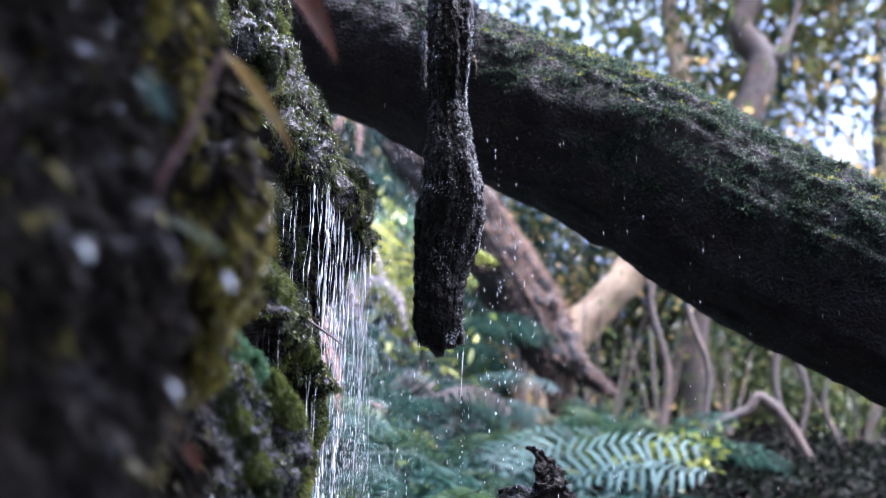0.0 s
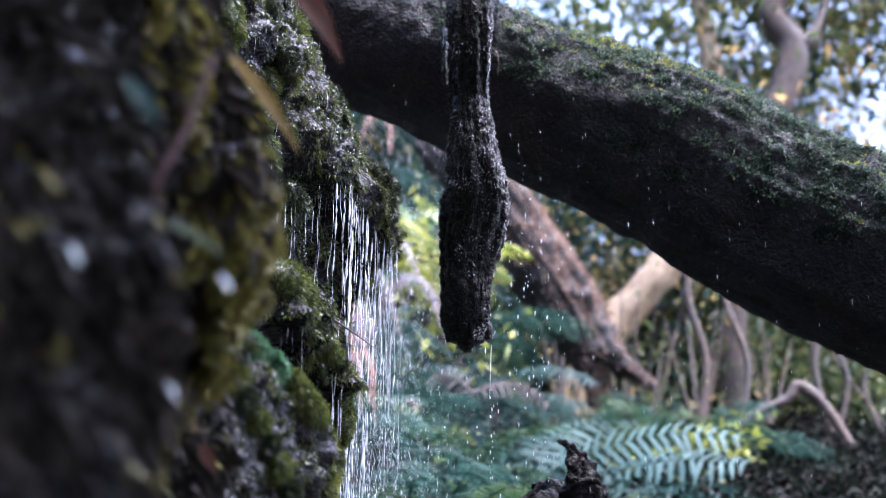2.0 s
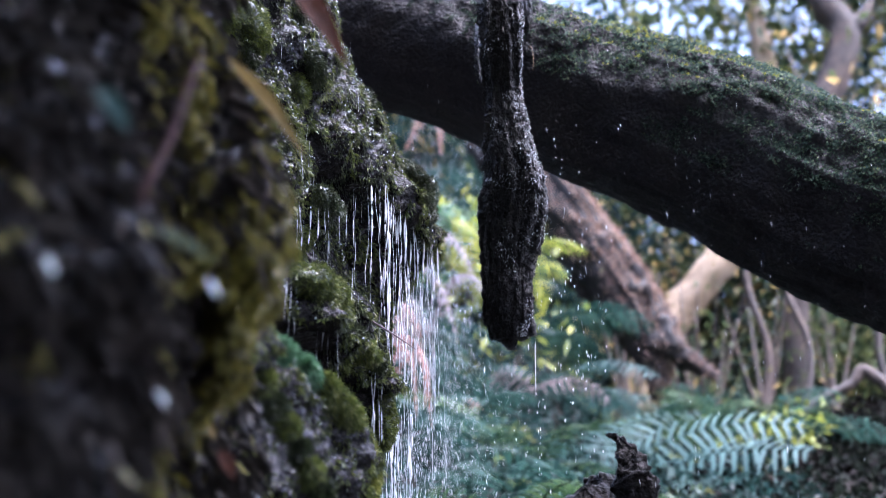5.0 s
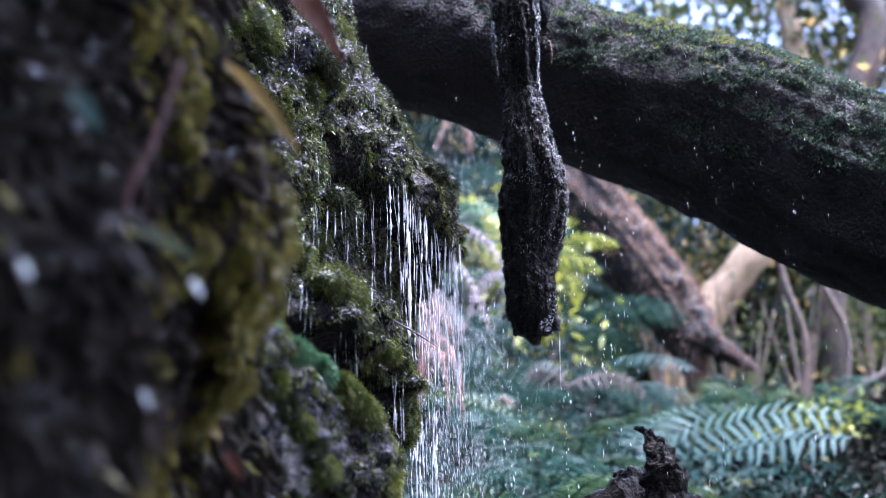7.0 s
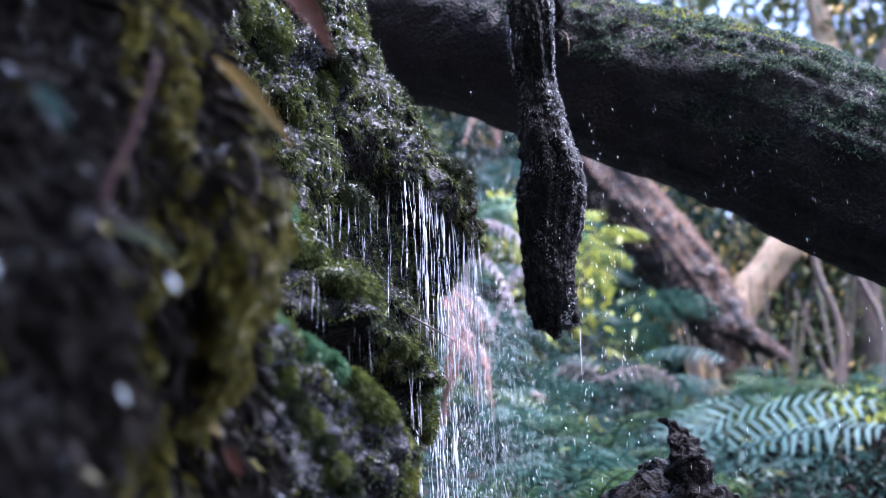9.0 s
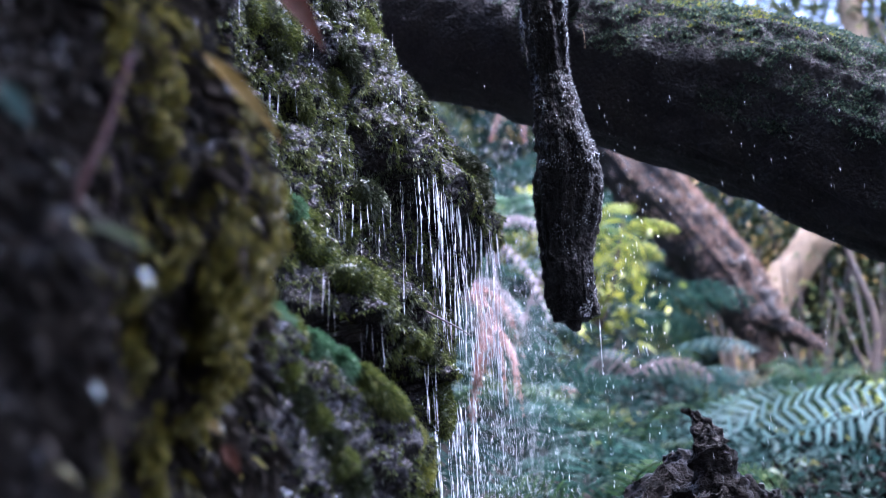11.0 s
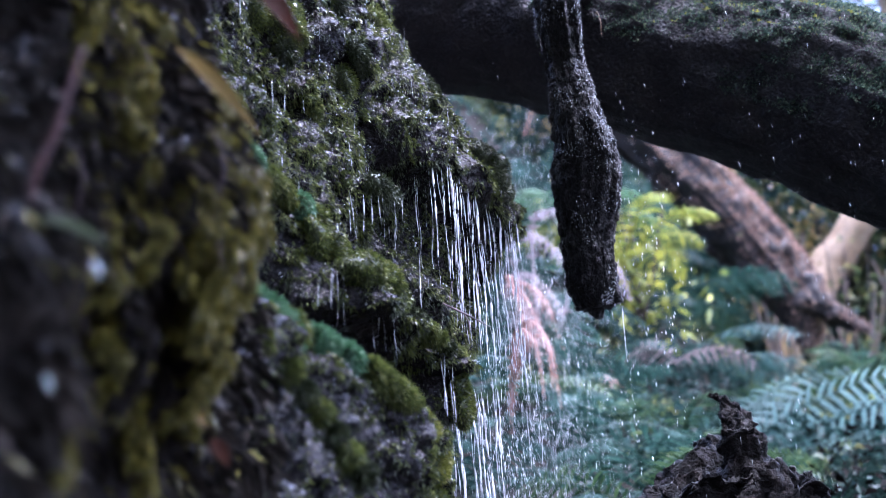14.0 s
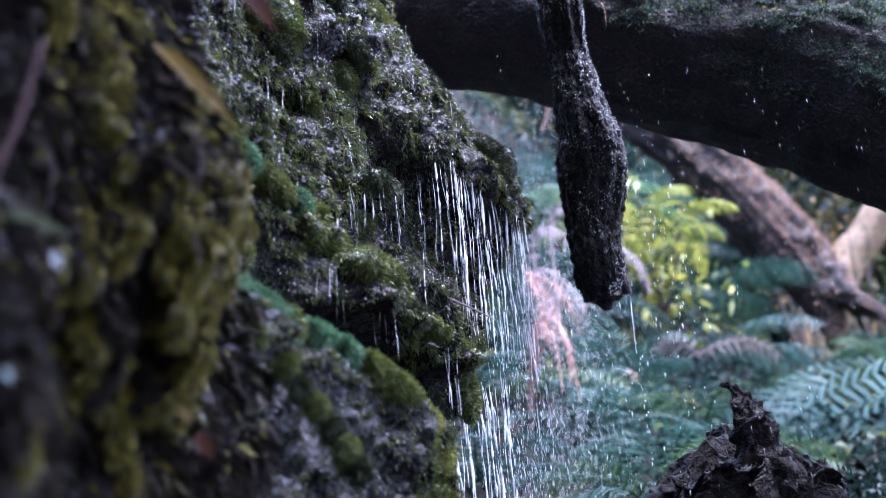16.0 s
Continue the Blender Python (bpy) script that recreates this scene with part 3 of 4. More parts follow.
stalk = thing("fern_stalk", "pinkish bare fern stalk with one small leaf", "fern", (-0.12, 1.4, 1.78), "")
v, f = limb([(-0.132, 1.43, 1.765, 0.004), (-0.118, 1.40, 1.81, 0.0036), (-0.098, 1.40, 1.861, 0.0032), (-0.077, 1.40, 1.937, 0.0026)], 20, 8, 0.1, 60)
part("stem", mesh_of("stem", v, f, M_TWIG), stalk)
v, f = blade((-0.125, 1.405, 1.785), (0.9, 0.1, -0.25), (0.2, -0.6, 0.7), 0.075, 0.022)
part("leaf", mesh_of("leaf", v, f, M_STALKLEAF), stalk)
for base, way, nor, ln, wd, m, label in (
    ((-0.112, 1.84, 2.355), (0.62, 0.02, -0.78), (0.4, -0.8, 0.4), 0.155, 0.040, M_REDLEAF, "rusty red drooping leaf on the rock"),
    ((-0.155, 1.79, 2.197), (0.66, 0.12, -0.70), (0.3, -0.8, 0.5), 0.148, 0.024, M_GOLDLEAF, "yellowing drooping leaf on the near rock"),
    ((-0.124, 1.215, 1.667), (0.43, -0.46, -0.77), (0.53, -0.57, 0.63), 0.030, 0.0066, M_WETLEAF, "glossy wet leaf shining on the near rock"),
    ((-0.056, 1.39, 1.726), (0.43, -0.46, -0.77), (0.53, -0.57, 0.63), 0.029, 0.0063, M_WETLEAF, "glossy wet leaf shining on the near rock"),
    ((-0.088, 1.38, 1.630), (0.43, -0.46, -0.77), (0.53, -0.57, 0.63), 0.026, 0.0056, M_WETLEAF, "glossy wet leaf shining on the near rock"),
    ((-0.219, 1.609, 2.008), (0.43, -0.46, -0.77), (0.53, -0.57, 0.63), 0.018, 0.0070, M_WETLEAF, "small wet leaf shining on the near rock"),
    ((-0.094, 1.2, 1.792), (0.62, 0.0, -0.78), (0.2, -0.8, 0.5), 0.045, 0.016, M_FERNBIG, "pale wet leaf hanging on the near rock"),
    ((-0.20, 1.5, 1.71), (0.3, 0.0, -0.9), (0.2, -0.8, 0.5), 0.06, 0.02, M_FERNBIG, "pale wet leaf hanging on the near rock"),
    ((-0.195, 2.0, 1.80), (0.5, 0.0, -0.8), (0.3, -0.8, 0.4), 0.04, 0.02, M_REDLEAF, "rusty fallen leaf caught on the near rock"),
    ((-0.225, 2.0, 1.84), (0.6, 0.0, -0.5), (0.3, -0.7, 0.6), 0.035, 0.02, M_GOLDLEAF, "yellow leaf caught on the near rock"),
):
    v, f = blade(base, way, nor, ln, wd, 0.03 if m is M_WETLEAF else 0.2)
    tagged(new("leaf", mesh_of("leaf", v, f, m)), label, "leaf", "leaves on the near rock")

# ---------------------------------------------------------------- running water
def trickle(x, y, z0, z1, r, seed, wob=0.006):
    k = max(8, int((z0 - z1) / 0.007))
    t = np.linspace(0, 1, k)
    z = z0 + (z1 - z0) * t
    q = np.stack([t * 0, z * 1.0, t * 0 + seed * 3.1], 1)
    rad = r * (0.8 + 0.5 * fbm(q, 150, 2, seed) + 0.45 * fbm(q, 45, 2, seed + 5) + 0.35 * fbm(q, 14, 2, seed + 1))
    rad = rad * np.clip(0.75 + 1.5 * fbm(q, 26, 2, seed + 7), 0.12, 1)
    rad = np.clip(rad, r * 0.06, r * 1.6) * np.minimum(1, 6 * t + 0.3) * np.minimum(1, 6 * (1 - t) + 0.15)
    cx, cy = x + wob * fbm(q, 9, 2, seed + 2), y + wob * fbm(q, 8, 2, seed + 3)
    ang = np.linspace(0, 2 * np.pi, 6, endpoint=False)
    v = np.stack([cx[:, None] + rad[:, None] * np.cos(ang), cy[:, None] + rad[:, None] * np.sin(ang), np.repeat(z[:, None], 6, 1)], -1).reshape(-1, 3)
    i = np.arange(k - 1)[:, None] * 6
    j = np.arange(6)[None]
    f = np.stack([i + j, i + (j + 1) % 6, i + 6 + (j + 1) % 6, i + 6 + j], -1).reshape(-1, 4).tolist()
    return v, f


def fall(name, label, y0, y1, n, top, bottom, r, seed, back=0.012):
    """A curtain of separate threads of water hung from a ledge."""
    root = thing(name, label, "water", (float(wall_x(np.array([(y0 + y1) / 2]), np.array([top((y0 + y1) / 2)]))[0]), (y0 + y1) / 2, bottom), "falls of water threads")
    for k in range(n):
        y = y0 + (y1 - y0) * (k + rng.uniform(0.05, 0.95)) / n
        z0 = top(y) + rng.uniform(-0.06, 0.015)
        x = float(wall_x(np.full(5, y), z0 + np.linspace(0, 0.06, 5)).max()) - back + rng.uniform(-0.006, 0.014)
        z1 = bottom + rng.uniform(0, 0.35) * (z0 - bottom) * (rng.random() < 0.5)
        v, f = trickle(x, y, z0, z1, r * (0.8 + 0.45 * math.exp(-(((y - 3.73) / 0.12) ** 2))) * rng.choice([0.35, 0.55, 0.9, 1.3, 1.7, 2.0], p=[0.3, 0.26, 0.2, 0.14, 0.07, 0.03]), seed + k)
        part("water_thread", mesh_of("water_thread", v, f, M_WATER), root)
    return root


fall("water_curtain", "bright curtain of water threads under the mossy lip", 3.56, 4.25, 46, lambda y: 3.09 + 0.16 * (y - 3.95), 2.62, 0.0018, 100)


def threads(name, label, a, b, n, drop, r, seed, spread=0.01):
    """Threads of water hung along a short line and falling free."""
    root = thing(name, label, "water", ((a[0] + b[0]) / 2, (a[1] + b[1]) / 2, min(a[2], b[2]) - drop), "falls of water threads")
    for k in range(n):
        t = (k + rng.uniform(0.1, 0.9)) / n
        p = np.array(a) * (1 - t) + np.array(b) * t + rng.normal(0, spread, 3) * [0.6, 1, 0.8]
        v, f = trickle(p[0], p[1], p[2], p[2] - drop * (rng.uniform(0.65, 1.15) if drop < 0.5 else rng.uniform(0.2, 1.1)), r * rng.choice([0.5, 0.8, 1.2, 1.7], p=[0.3, 0.35, 0.25, 0.1]), seed + k)
        part("water_thread", mesh_of("water_thread", v, f, M_WATER), root)
    return root


threads("trickle", "thin water threads dripping from a small ledge", (-0.376, 3.2, 2.76), (-0.282, 3.35, 2.80), 8, 0.10, 0.0010, 200)
threads("trickle", "thin water threads dripping beside the mossy slope", (-0.345, 2.9, 2.46), (-0.30, 2.96, 2.45), 5, 0.11, 0.0008, 240)
threads("trickle", "thin water threads dripping from a moss cushion", (-0.302, 3.1, 2.475), (-0.262, 3.12, 2.45), 4, 0.15, 0.0008, 300, 0.006)
threads("trickle", "water threads falling under the long moss ledge", (-0.24, 3.38, 2.46), (-0.22, 3.44, 2.44), 5, 0.17, 0.0010, 400, 0.006)
threads("white_fall", "bright white strands of water below the moss ledge", (-0.300, 3.66, 2.47), (-0.215, 3.90, 2.55), 26, 0.6, 0.0023, 500, 0.014)
threads("thin_fall", "fine falling strands of water beside the rock edge", (-0.27, 3.92, 2.66), (-0.20, 4.22, 2.96), 8, 0.5, 0.0006, 560, 0.03)
seep = thing("seep", "thin glistening threads of water over the upper moss", "water", (-0.4, 3.4, 3.1), "falls of water threads")
for k in range(60):
    y, z = rng.uniform(2.7, 3.85), rng.uniform(2.6, 3.6)
    if y > float(wall_end(z)):
        continue
    x = float(wall_points(np.full(6, y), z - np.linspace(-0.02, 0.05, 6))[:, 0].max()) + 0.010
    v, f = trickle(x, y, z, z - rng.uniform(0.03, 0.15), rng.choice([0.0005, 0.0008, 0.0013], p=[0.5, 0.35, 0.15]), 700 + k)
    part("water_thread", mesh_of("water_thread", v, f, M_WATER), seep)


def drops(name, label, n, centre, spread, seed, size=(0.0010, 0.0024), drawn=(1.8, 5.5)):
    """Falling drops, each drawn out along its fall."""
    r = np.random.default_rng(seed)
    c = np.array(centre) + r.normal(size=(n, 3)) * spread
    w = r.uniform(*size, n)
    h = w * r.uniform(*drawn, n)
    oct_v = np.array([[1, 0, 0], [0, 1, 0], [-1, 0, 0], [0, -1, 0], [0, 0, 1.0], [0, 0, -1.0]])
    lean = r.normal(0, 0.08, (n, 1, 2))
    v = c[:, None] + oct_v[None] * np.stack([w, w, h], 1)[:, None]
    v[:, :, :2] += lean * (oct_v[None, :, 2:] * h[:, None, None])
    f = np.array([[0, 1, 4], [1, 2, 4], [2, 3, 4], [3, 0, 4], [1, 0, 5], [2, 1, 5], [3, 2, 5], [0, 3, 5]])
    F = (6 * np.arange(n)[:, None, None] + f[None]).reshape(-1, 3)
    return tagged(new(name, mesh_of(name, v.reshape(-1, 3), F, M_WATER)), label, "water", kind="stuff")


drops("water_drops", "spray of fine drops round the water curtain", 180, (-0.12, 4.15, 2.6), (0.09, 0.12, 0.4), 1, (0.0005, 0.0013), (3, 9))
drops("water_drops", "drops falling in front of the fallen log", 260, (0.40, 4.1, 3.0), (0.42, 0.3, 0.5), 2, (0.0003, 0.0007), (7, 20))
drops("water_drops", "line of bright drops falling past the broken branch", 90, (0.17, 4.2, 2.9), (0.05, 0.12, 0.25), 3, (0.0009, 0.0019), (2, 6))


drops("water_mist", "mist of very fine falling droplets beside the fall", 2500, (-0.37, 5.6, 3.0), (0.09, 0.35, 0.42), 5, (0.00016, 0.0003), (40, 110))
drops("water_mist", "thin mist of droplets drifting behind the fall", 2500, (-0.36, 6.2, 4.1), (0.16, 0.4, 0.40), 6, (0.00016, 0.0003), (40, 110))
drops("water_streaks", "long thin falling streaks of spray beside the fall", 750, (-0.235, 4.12, 2.45), (0.035, 0.12, 0.26), 8, (0.0004, 0.0009), (5, 16))


def beads(name, p, way, label, parent=None, size=(0.0005, 0.0014)):
    """Small white drops of water on moss or wood that stand in for wet glints."""
    n = len(p)
    w = rng.uniform(*size, n)[:, None, None]
    oct_v = np.array([[1, 0, 0], [0, 1, 0], [-1, 0, 0], [0, -1, 0], [0, 0, 1.3], [0, 0, -1.6]])
    v = (p + way)[:, None] + oct_v[None] * w * (1 + 0.5 * rng.random((n, 6, 1)))
    f = np.array([[0, 1, 4], [1, 2, 4], [2, 3, 4], [3, 0, 4], [1, 0, 5], [2, 1, 5], [3, 2, 5], [0, 3, 5]])
    me = mesh_of(name, v.reshape(-1, 3), (6 * np.arange(n)[:, None, None] + f[None]).reshape(-1, 3), M_WATER)
    if parent is not None:
        return part(name, me, parent, label, kind="stuff")
    return tagged(new(name, me), label, "water", kind="stuff")


# White drops scattered as the sky glints of the wet face.
y, z = rng.uniform(2.25, 4.4, 34000), rng.uniform(1.8, 3.75, 34000)
p, nor = wall_frame(y, z)
m = (0.75 * fbm(p, 34, 3, 77) + 0.25 * fbm(p, 9, 2, 79) + 0.35 * nor[:, 2] + 0.2 * sstep(2.9, 3.1, z) > 0.50) & (y < wall_end(z) + 0.1)
beads("glint_beads", p[m], nor[m] * 0.006, "tiny white drops on the wet moss, standing in for glints", size=(0.0004, 0.0017))

# ---------------------------------------------------------------- fallen log and hanging branch
LOG = [(-1.3, 4.95, 4.62, 0.24), (-0.75, 4.8, 4.34, 0.24), (-0.285, 4.72, 4.13, 0.245), (0.185, 4.70, 3.88, 0.25), (0.608, 4.66, 3.645, 0.275),
       (0.975, 4.64, 3.385, 0.285), (1.40, 4.58, 3.12, 0.29), (2.4, 4.5, 2.45, 0.30), (3.3, 4.4, 1.9, 0.31)]
log = thing("fallen_log", "thick fallen log with dark underside and mossy top", "log", (0.6, 4.65, 3.4))
log_v, log_f = limb(LOG, 470, 110, 0.06, 7, 0.06, 21)
axis = np.repeat(smooth_line(LOG, 470)[:, :3], 110, axis=0)
lump = 0.005 * fbm(log_v, 16, 3, 44) + 0.006 * fbm(log_v, 45, 3, 45)
log_v = log_v + unit(log_v - axis) * (lump * sstep(-0.6, 0.1, unit(log_v - axis)[:, 2]))[:, None]
log_skin = (log_v, log_f)
part("trunk", mesh_of("trunk", *log_skin, M_LOG), log)


def pelt(skin, n, material, size, up=0.1, seed=0, hang=0.0, name="moss_pelt", parent=None, clump=5.0, stand=0.8, patchy=0.15, face=(0, 0, 1), lean=0.0):
    """Leaves of moss on the upper side of a limb's uneven skin."""
    v, f = skin
    q = np.array([face for face in f if len(face) == 4])
    area = np.linalg.norm(np.cross(v[q[:, 2]] - v[q[:, 0]], v[q[:, 3]] - v[q[:, 1]]), axis=1)
    q = q[rng.choice(len(q), n, p=area / area.sum())]
    a, b = rng.random((n, 1)), rng.random((n, 1))
    p = (v[q[:, 0]] * (1 - a) + v[q[:, 1]] * a) * (1 - b) + (v[q[:, 3]] * (1 - a) + v[q[:, 2]] * a) * b
    d = unit(np.cross(v[q[:, 2]] - v[q[:, 0]], v[q[:, 3]] - v[q[:, 1]]))
    d *= np.sign((d * (p - p.mean(0))).sum(1).mean())
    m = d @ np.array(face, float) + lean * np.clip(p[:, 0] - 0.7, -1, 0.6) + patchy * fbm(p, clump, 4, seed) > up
    p, d = p[m], d[m]
    k = len(p)
    way = unit(d * stand + rand_dirs(k) * 0.7 + [0, 0, -hang])
    side = unit(np.cross(way, rand_dirs(k)))
    size = size * (1 + 0.5 * fbm(p, 26, 2, seed + 4))
    v, f = kites(p - d * 0.003, way, side, rng.uniform(0.5, 1.5, k) * size, rng.uniform(0.3, 0.55, k) * size, 0.2)
    return part(name, mesh_of(name, v, f, material, False), parent, kind="stuff")


pelt(log_skin, 640000, M_LOGMOSS, 0.0110, -0.16, 5, 0.3, "moss_pelt", log, 7.0, patchy=0.32, lean=0.3)
pelt(log_skin, 150000, M_CREST, 0.0115, 0.70, 8, 0.0, "crest_moss", log, 4.0, patchy=0.45)

BRANCH = [(0.02, 4.45, 4.02, 0.07), (0.02, 4.05, 3.92, 0.06), (0.027, 3.93, 3.75, 0.058), (0.027, 3.95, 3.60, 0.056), (0.027, 4.0, 3.48, 0.050), (0.030, 4.02, 3.344, 0.062), (0.041, 4.08, 3.204, 0.088),
          (0.018, 4.12, 3.08, 0.075), (0.008, 4.13, 2.967, 0.066), (0.006, 4.17, 2.88, 0.062), (0.006, 4.18, 2.84, 0.045)]
branch = thing("hanging_branch", "black wet broken branch stub hanging from the log", "branch", (0.03, 4.1, 3.4))
v, f = limb(BRANCH, 420, 120, 0.10, 22, 0.22, 33)
v = v + 0.0042 * np.stack([fbm(v * [1, 1, 0.8], 120, 3, k) for k in (11, 12, 13)], 1)
part("stub", mesh_of("stub", v, f, M_WOODWET), branch)
# Drops gathered on the right of the stub paint its highlights.
p = v[rng.choice(len(v), 11000)]
p = p[(fbm(p, 14, 3, 78) + 5.0 * (p[:, 0] - 0.03) > 0.22) & (p[:, 1] < 4.2)]
beads("glint_drops", p, p * 0 + [0, -0.001, 0.001], "tiny white drops on the wet wood, standing in for glints", branch, (0.0006, 0.0016))
for q in ([(0.04, 4.17, 2.93, 0.022), (0.058, 4.17, 2.88, 0.018), (0.068, 4.175, 2.845, 0.010)], [(0.0, 4.17, 2.88, 0.028), (0.008, 4.18, 2.84, 0.02), (0.012, 4.18, 2.815, 0.011)]):
    v, f = limb(q, 24, 14, 0.25, 60, 0.2, 35)
    part("splinter", mesh_of("splinter", v, f, M_WOODWET), branch)
rootlet = thing("rootlet", "short wet mossy rootlet dripping beside the branch", "root", (-0.045, 4.1, 3.8))
v, f = limb([(-0.05, 4.35, 3.86, 0.012), (-0.048, 4.15, 3.80, 0.011), (-0.045, 4.06, 3.70, 0.010), (-0.046, 4.05, 3.60, 0.009), (-0.042, 4.05, 3.545, 0.004)], 60, 16, 0.5, 60, 0.4, 91)
part("stem", mesh_of("stem", v, f, M_WOODWET), rootlet)
pelt((v, f), 900, M_MOSSDARK, 0.008, -1.0, 17, 0.6, "moss_fringe", rootlet)
v, f = trickle(0.070, 4.175, 2.845, 2.68, 0.0010, 77)
tagged(new("drip", mesh_of("drip", v, f, M_WATER)), "thin thread of water dripping off the branch stub", "water")
drops("water_drops", "drops falling in line below the branch stub", 22, (0.070, 4.175, 2.55), (0.003, 0.003, 0.10), 4, (0.0006, 0.0011), (3, 9))

curl = thing("rootlet", "thin pale curved rootlet hanging on the log", "root", (0.04, 4.42, 3.75))
v, f = limb([(0.070, 4.47, 3.905, 0.0014), (0.083, 4.42, 3.892, 0.0013), (0.091, 4.40, 3.845, 0.0011), (0.089, 4.40, 3.793, 0.0008)], 30, 8, 0.2, 60, 0, 92)
part("stem", mesh_of("stem", v, f, M_PALE), curl)
twig = thing("fallen_twig", "pale wet twig caught under the water curtain", "twig", (-0.25, 3.6, 2.63))
for q in ([(-0.262, 3.58, 2.650, 0.0022), (-0.235, 3.61, 2.640, 0.0024), (-0.205, 3.63, 2.625, 0.0022), (-0.172, 3.65, 2.605, 0.0014)], [(-0.225, 3.62, 2.636, 0.0016), (-0.214, 3.615, 2.612, 0.0014), (-0.212, 3.61, 2.585, 0.0008)], [(-0.25, 3.6, 2.660, 0.0015), (-0.246, 3.59, 2.675, 0.0012), (-0.236, 3.58, 2.70, 0.0007)]):
    v, f = limb(q, 26, 8, 0.25, 60, 0.1, 93)
    part("stem", mesh_of("stem", v, f, M_PALEFROND), twig)

# ---------------------------------------------------------------- rotten stump
stump = thing("rotten_stump", "dark rotten stump with a ragged broken top", "stump", (0.3, 4.5, 2.0))
v, f = limb([(0.25, 4.66, 1.7, 0.30), (0.25, 4.66, 2.15, 0.27), (0.25, 4.65, 2.36, 0.25), (0.26, 4.64, 2.44, 0.245), (0.27, 4.63, 2.485, 0.225), (0.28, 4.62, 2.495, 0.04)], 200, 170, 0.07, 34, 0.22, 51)
v = v + 0.017 * np.stack([fbm(v * [1, 1, 0.5], 26, 4, k) for k in (1, 2, 3)], 1) + 0.007 * np.stack([fbm(v * [1, 1, 0.5], 80, 2, k) for k in (4, 5, 6)], 1)
v[:, 2] -= 0.075 * sstep(0.24, 0.08, v[:, 0]) * sstep(2.3, 2.48, v[:, 2])
part("stump_body", mesh_of("stump_body", v, f, M_ROTTEN), stump)
v, f = limb([(0.315, 4.50, 2.34, 0.075), (0.31, 4.48, 2.48, 0.058), (0.30, 4.45, 2.57, 0.042), (0.285, 4.45, 2.63, 0.018), (0.242, 4.45, 2.668, 0.005)], 90, 40, 0.22, 60, 0.25, 52)
v = v + 0.009 * np.stack([fbm(v, 45, 3, k) for k in (4, 5, 6)], 1)
part("spike", mesh_of("spike", v, f, M_ROTTEN), stump)
for k in range(60):
    a = rng.uniform(0, 6.283)
    q = rng.uniform(0.5, 1.0)
    bx, by = 0.25 + 0.25 * q * math.cos(a), 4.65 + 0.24 * q * math.sin(a)
    bz = 2.485 - 0.05 * q - 0.07 * float(sstep(0.24, 0.08, bx))
    lean = rng.normal(0, 0.015, 2)
    v, f = limb([(bx, by, bz - 0.12, 0.03), (bx, by, bz - 0.02, 0.022), (bx + lean[0], by + lean[1], bz + rng.uniform(0.0, 0.035), 0.008)], 18, 12, 0.5, 60, 0.5, 60 + k)
    v = v + 0.010 * np.stack([fbm(v, 50, 2, j) for j in (7, 8, 9)], 1)
    part("shard", mesh_of("shard", v, f, M_ROTTEN), stump)


# ---------------------------------------------------------------- trees, ferns and undergrowth
def foliage(centre, spread, n, size, material, name, parent, flat=0.5, seed=0, gaps=-0.2, scale=0.75):
    c = np.array(centre) + rng.normal(size=(n, 3)) * spread
    c = c[fbm(c, scale, 3, seed) > gaps]
    k = len(c)
    way = unit(rand_dirs(k) + [0, 0, -0.3])
    side = unit(np.cross(way, rand_dirs(k) * flat + [0, 0, 1]))
    v, f = kites(c, way, side, rng.uniform(0.6, 1.4, k) * size, rng.uniform(0.3, 0.55, k) * size, 0.25)
    return part(name, mesh_of(name, v, f, material, False), parent, kind="stuff")


def tree(label, trunk, limbs, crowns, bark, seg=18):
    x, y, z, r = trunk[0]
    root = thing("tree", label, "tree", (x, y, z), "trees on the slope")
    v, f = limb(trunk, 60, seg, 0.15, 3, 0.15, int(abs(x) * 100))
    part("trunk", mesh_of("trunk", v, f, bark), root)
    for q in limbs:
        v, f = limb(q, 24, 10, 0.15, 4, 0.1, 5)
        part("limb", mesh_of("limb", v, f, bark), root)
    for centre, spread, n, size, m, gaps in crowns:
        foliage(centre, spread, n, size, m, "crown", root, seed=len(crowns), gaps=gaps)
    return root


def frond_on(rib, normal, material, pinna, parent, sag=0.35, sweep=0.45, width=0.42, name="frond"):
    """A fern frond on a given rib line: two rows of narrow tapering leaflets lying across the normal."""
    n = len(rib)
    t = np.linspace(0, 1, n)
    step = np.linalg.norm(np.diff(rib, axis=0), axis=1).mean()
    chunks = [limb(np.hstack([rib, (0.009 * (1 - t) + 0.002)[:, None]]), n, 5, 0, 9)]
    tan = unit(np.gradient(rib, axis=0))
    across = unit(np.cross(tan, np.asarray(normal, float)))
    L = pinna * np.sin(np.pi * np.clip(0.10 + 0.90 * t, 0, 1)) ** 0.6
    for sgn in (-1, 1):
        for k in range(1, n):
            way = unit(sgn * across[k] + sweep * tan[k] + rng.normal(0, 0.06, 3))
            u = np.linspace(0, 1, 5)[:, None]
            mid = rib[k] + way * L[k] * u + np.array([0, 0, -sag]) * L[k] * u**2
            w = 0.5 * width * step * np.array([0.7, 1, 0.85, 0.5, 0.05])[:, None]
            q = np.vstack([mid + tan[k] * w, mid - tan[k] * w])
            chunks.append((q, [[m, m + 1, m + 6, m + 5] for m in range(4)]))
    v, f = join(chunks)
    return part(name, mesh_of(name, v, f, material, False), parent)


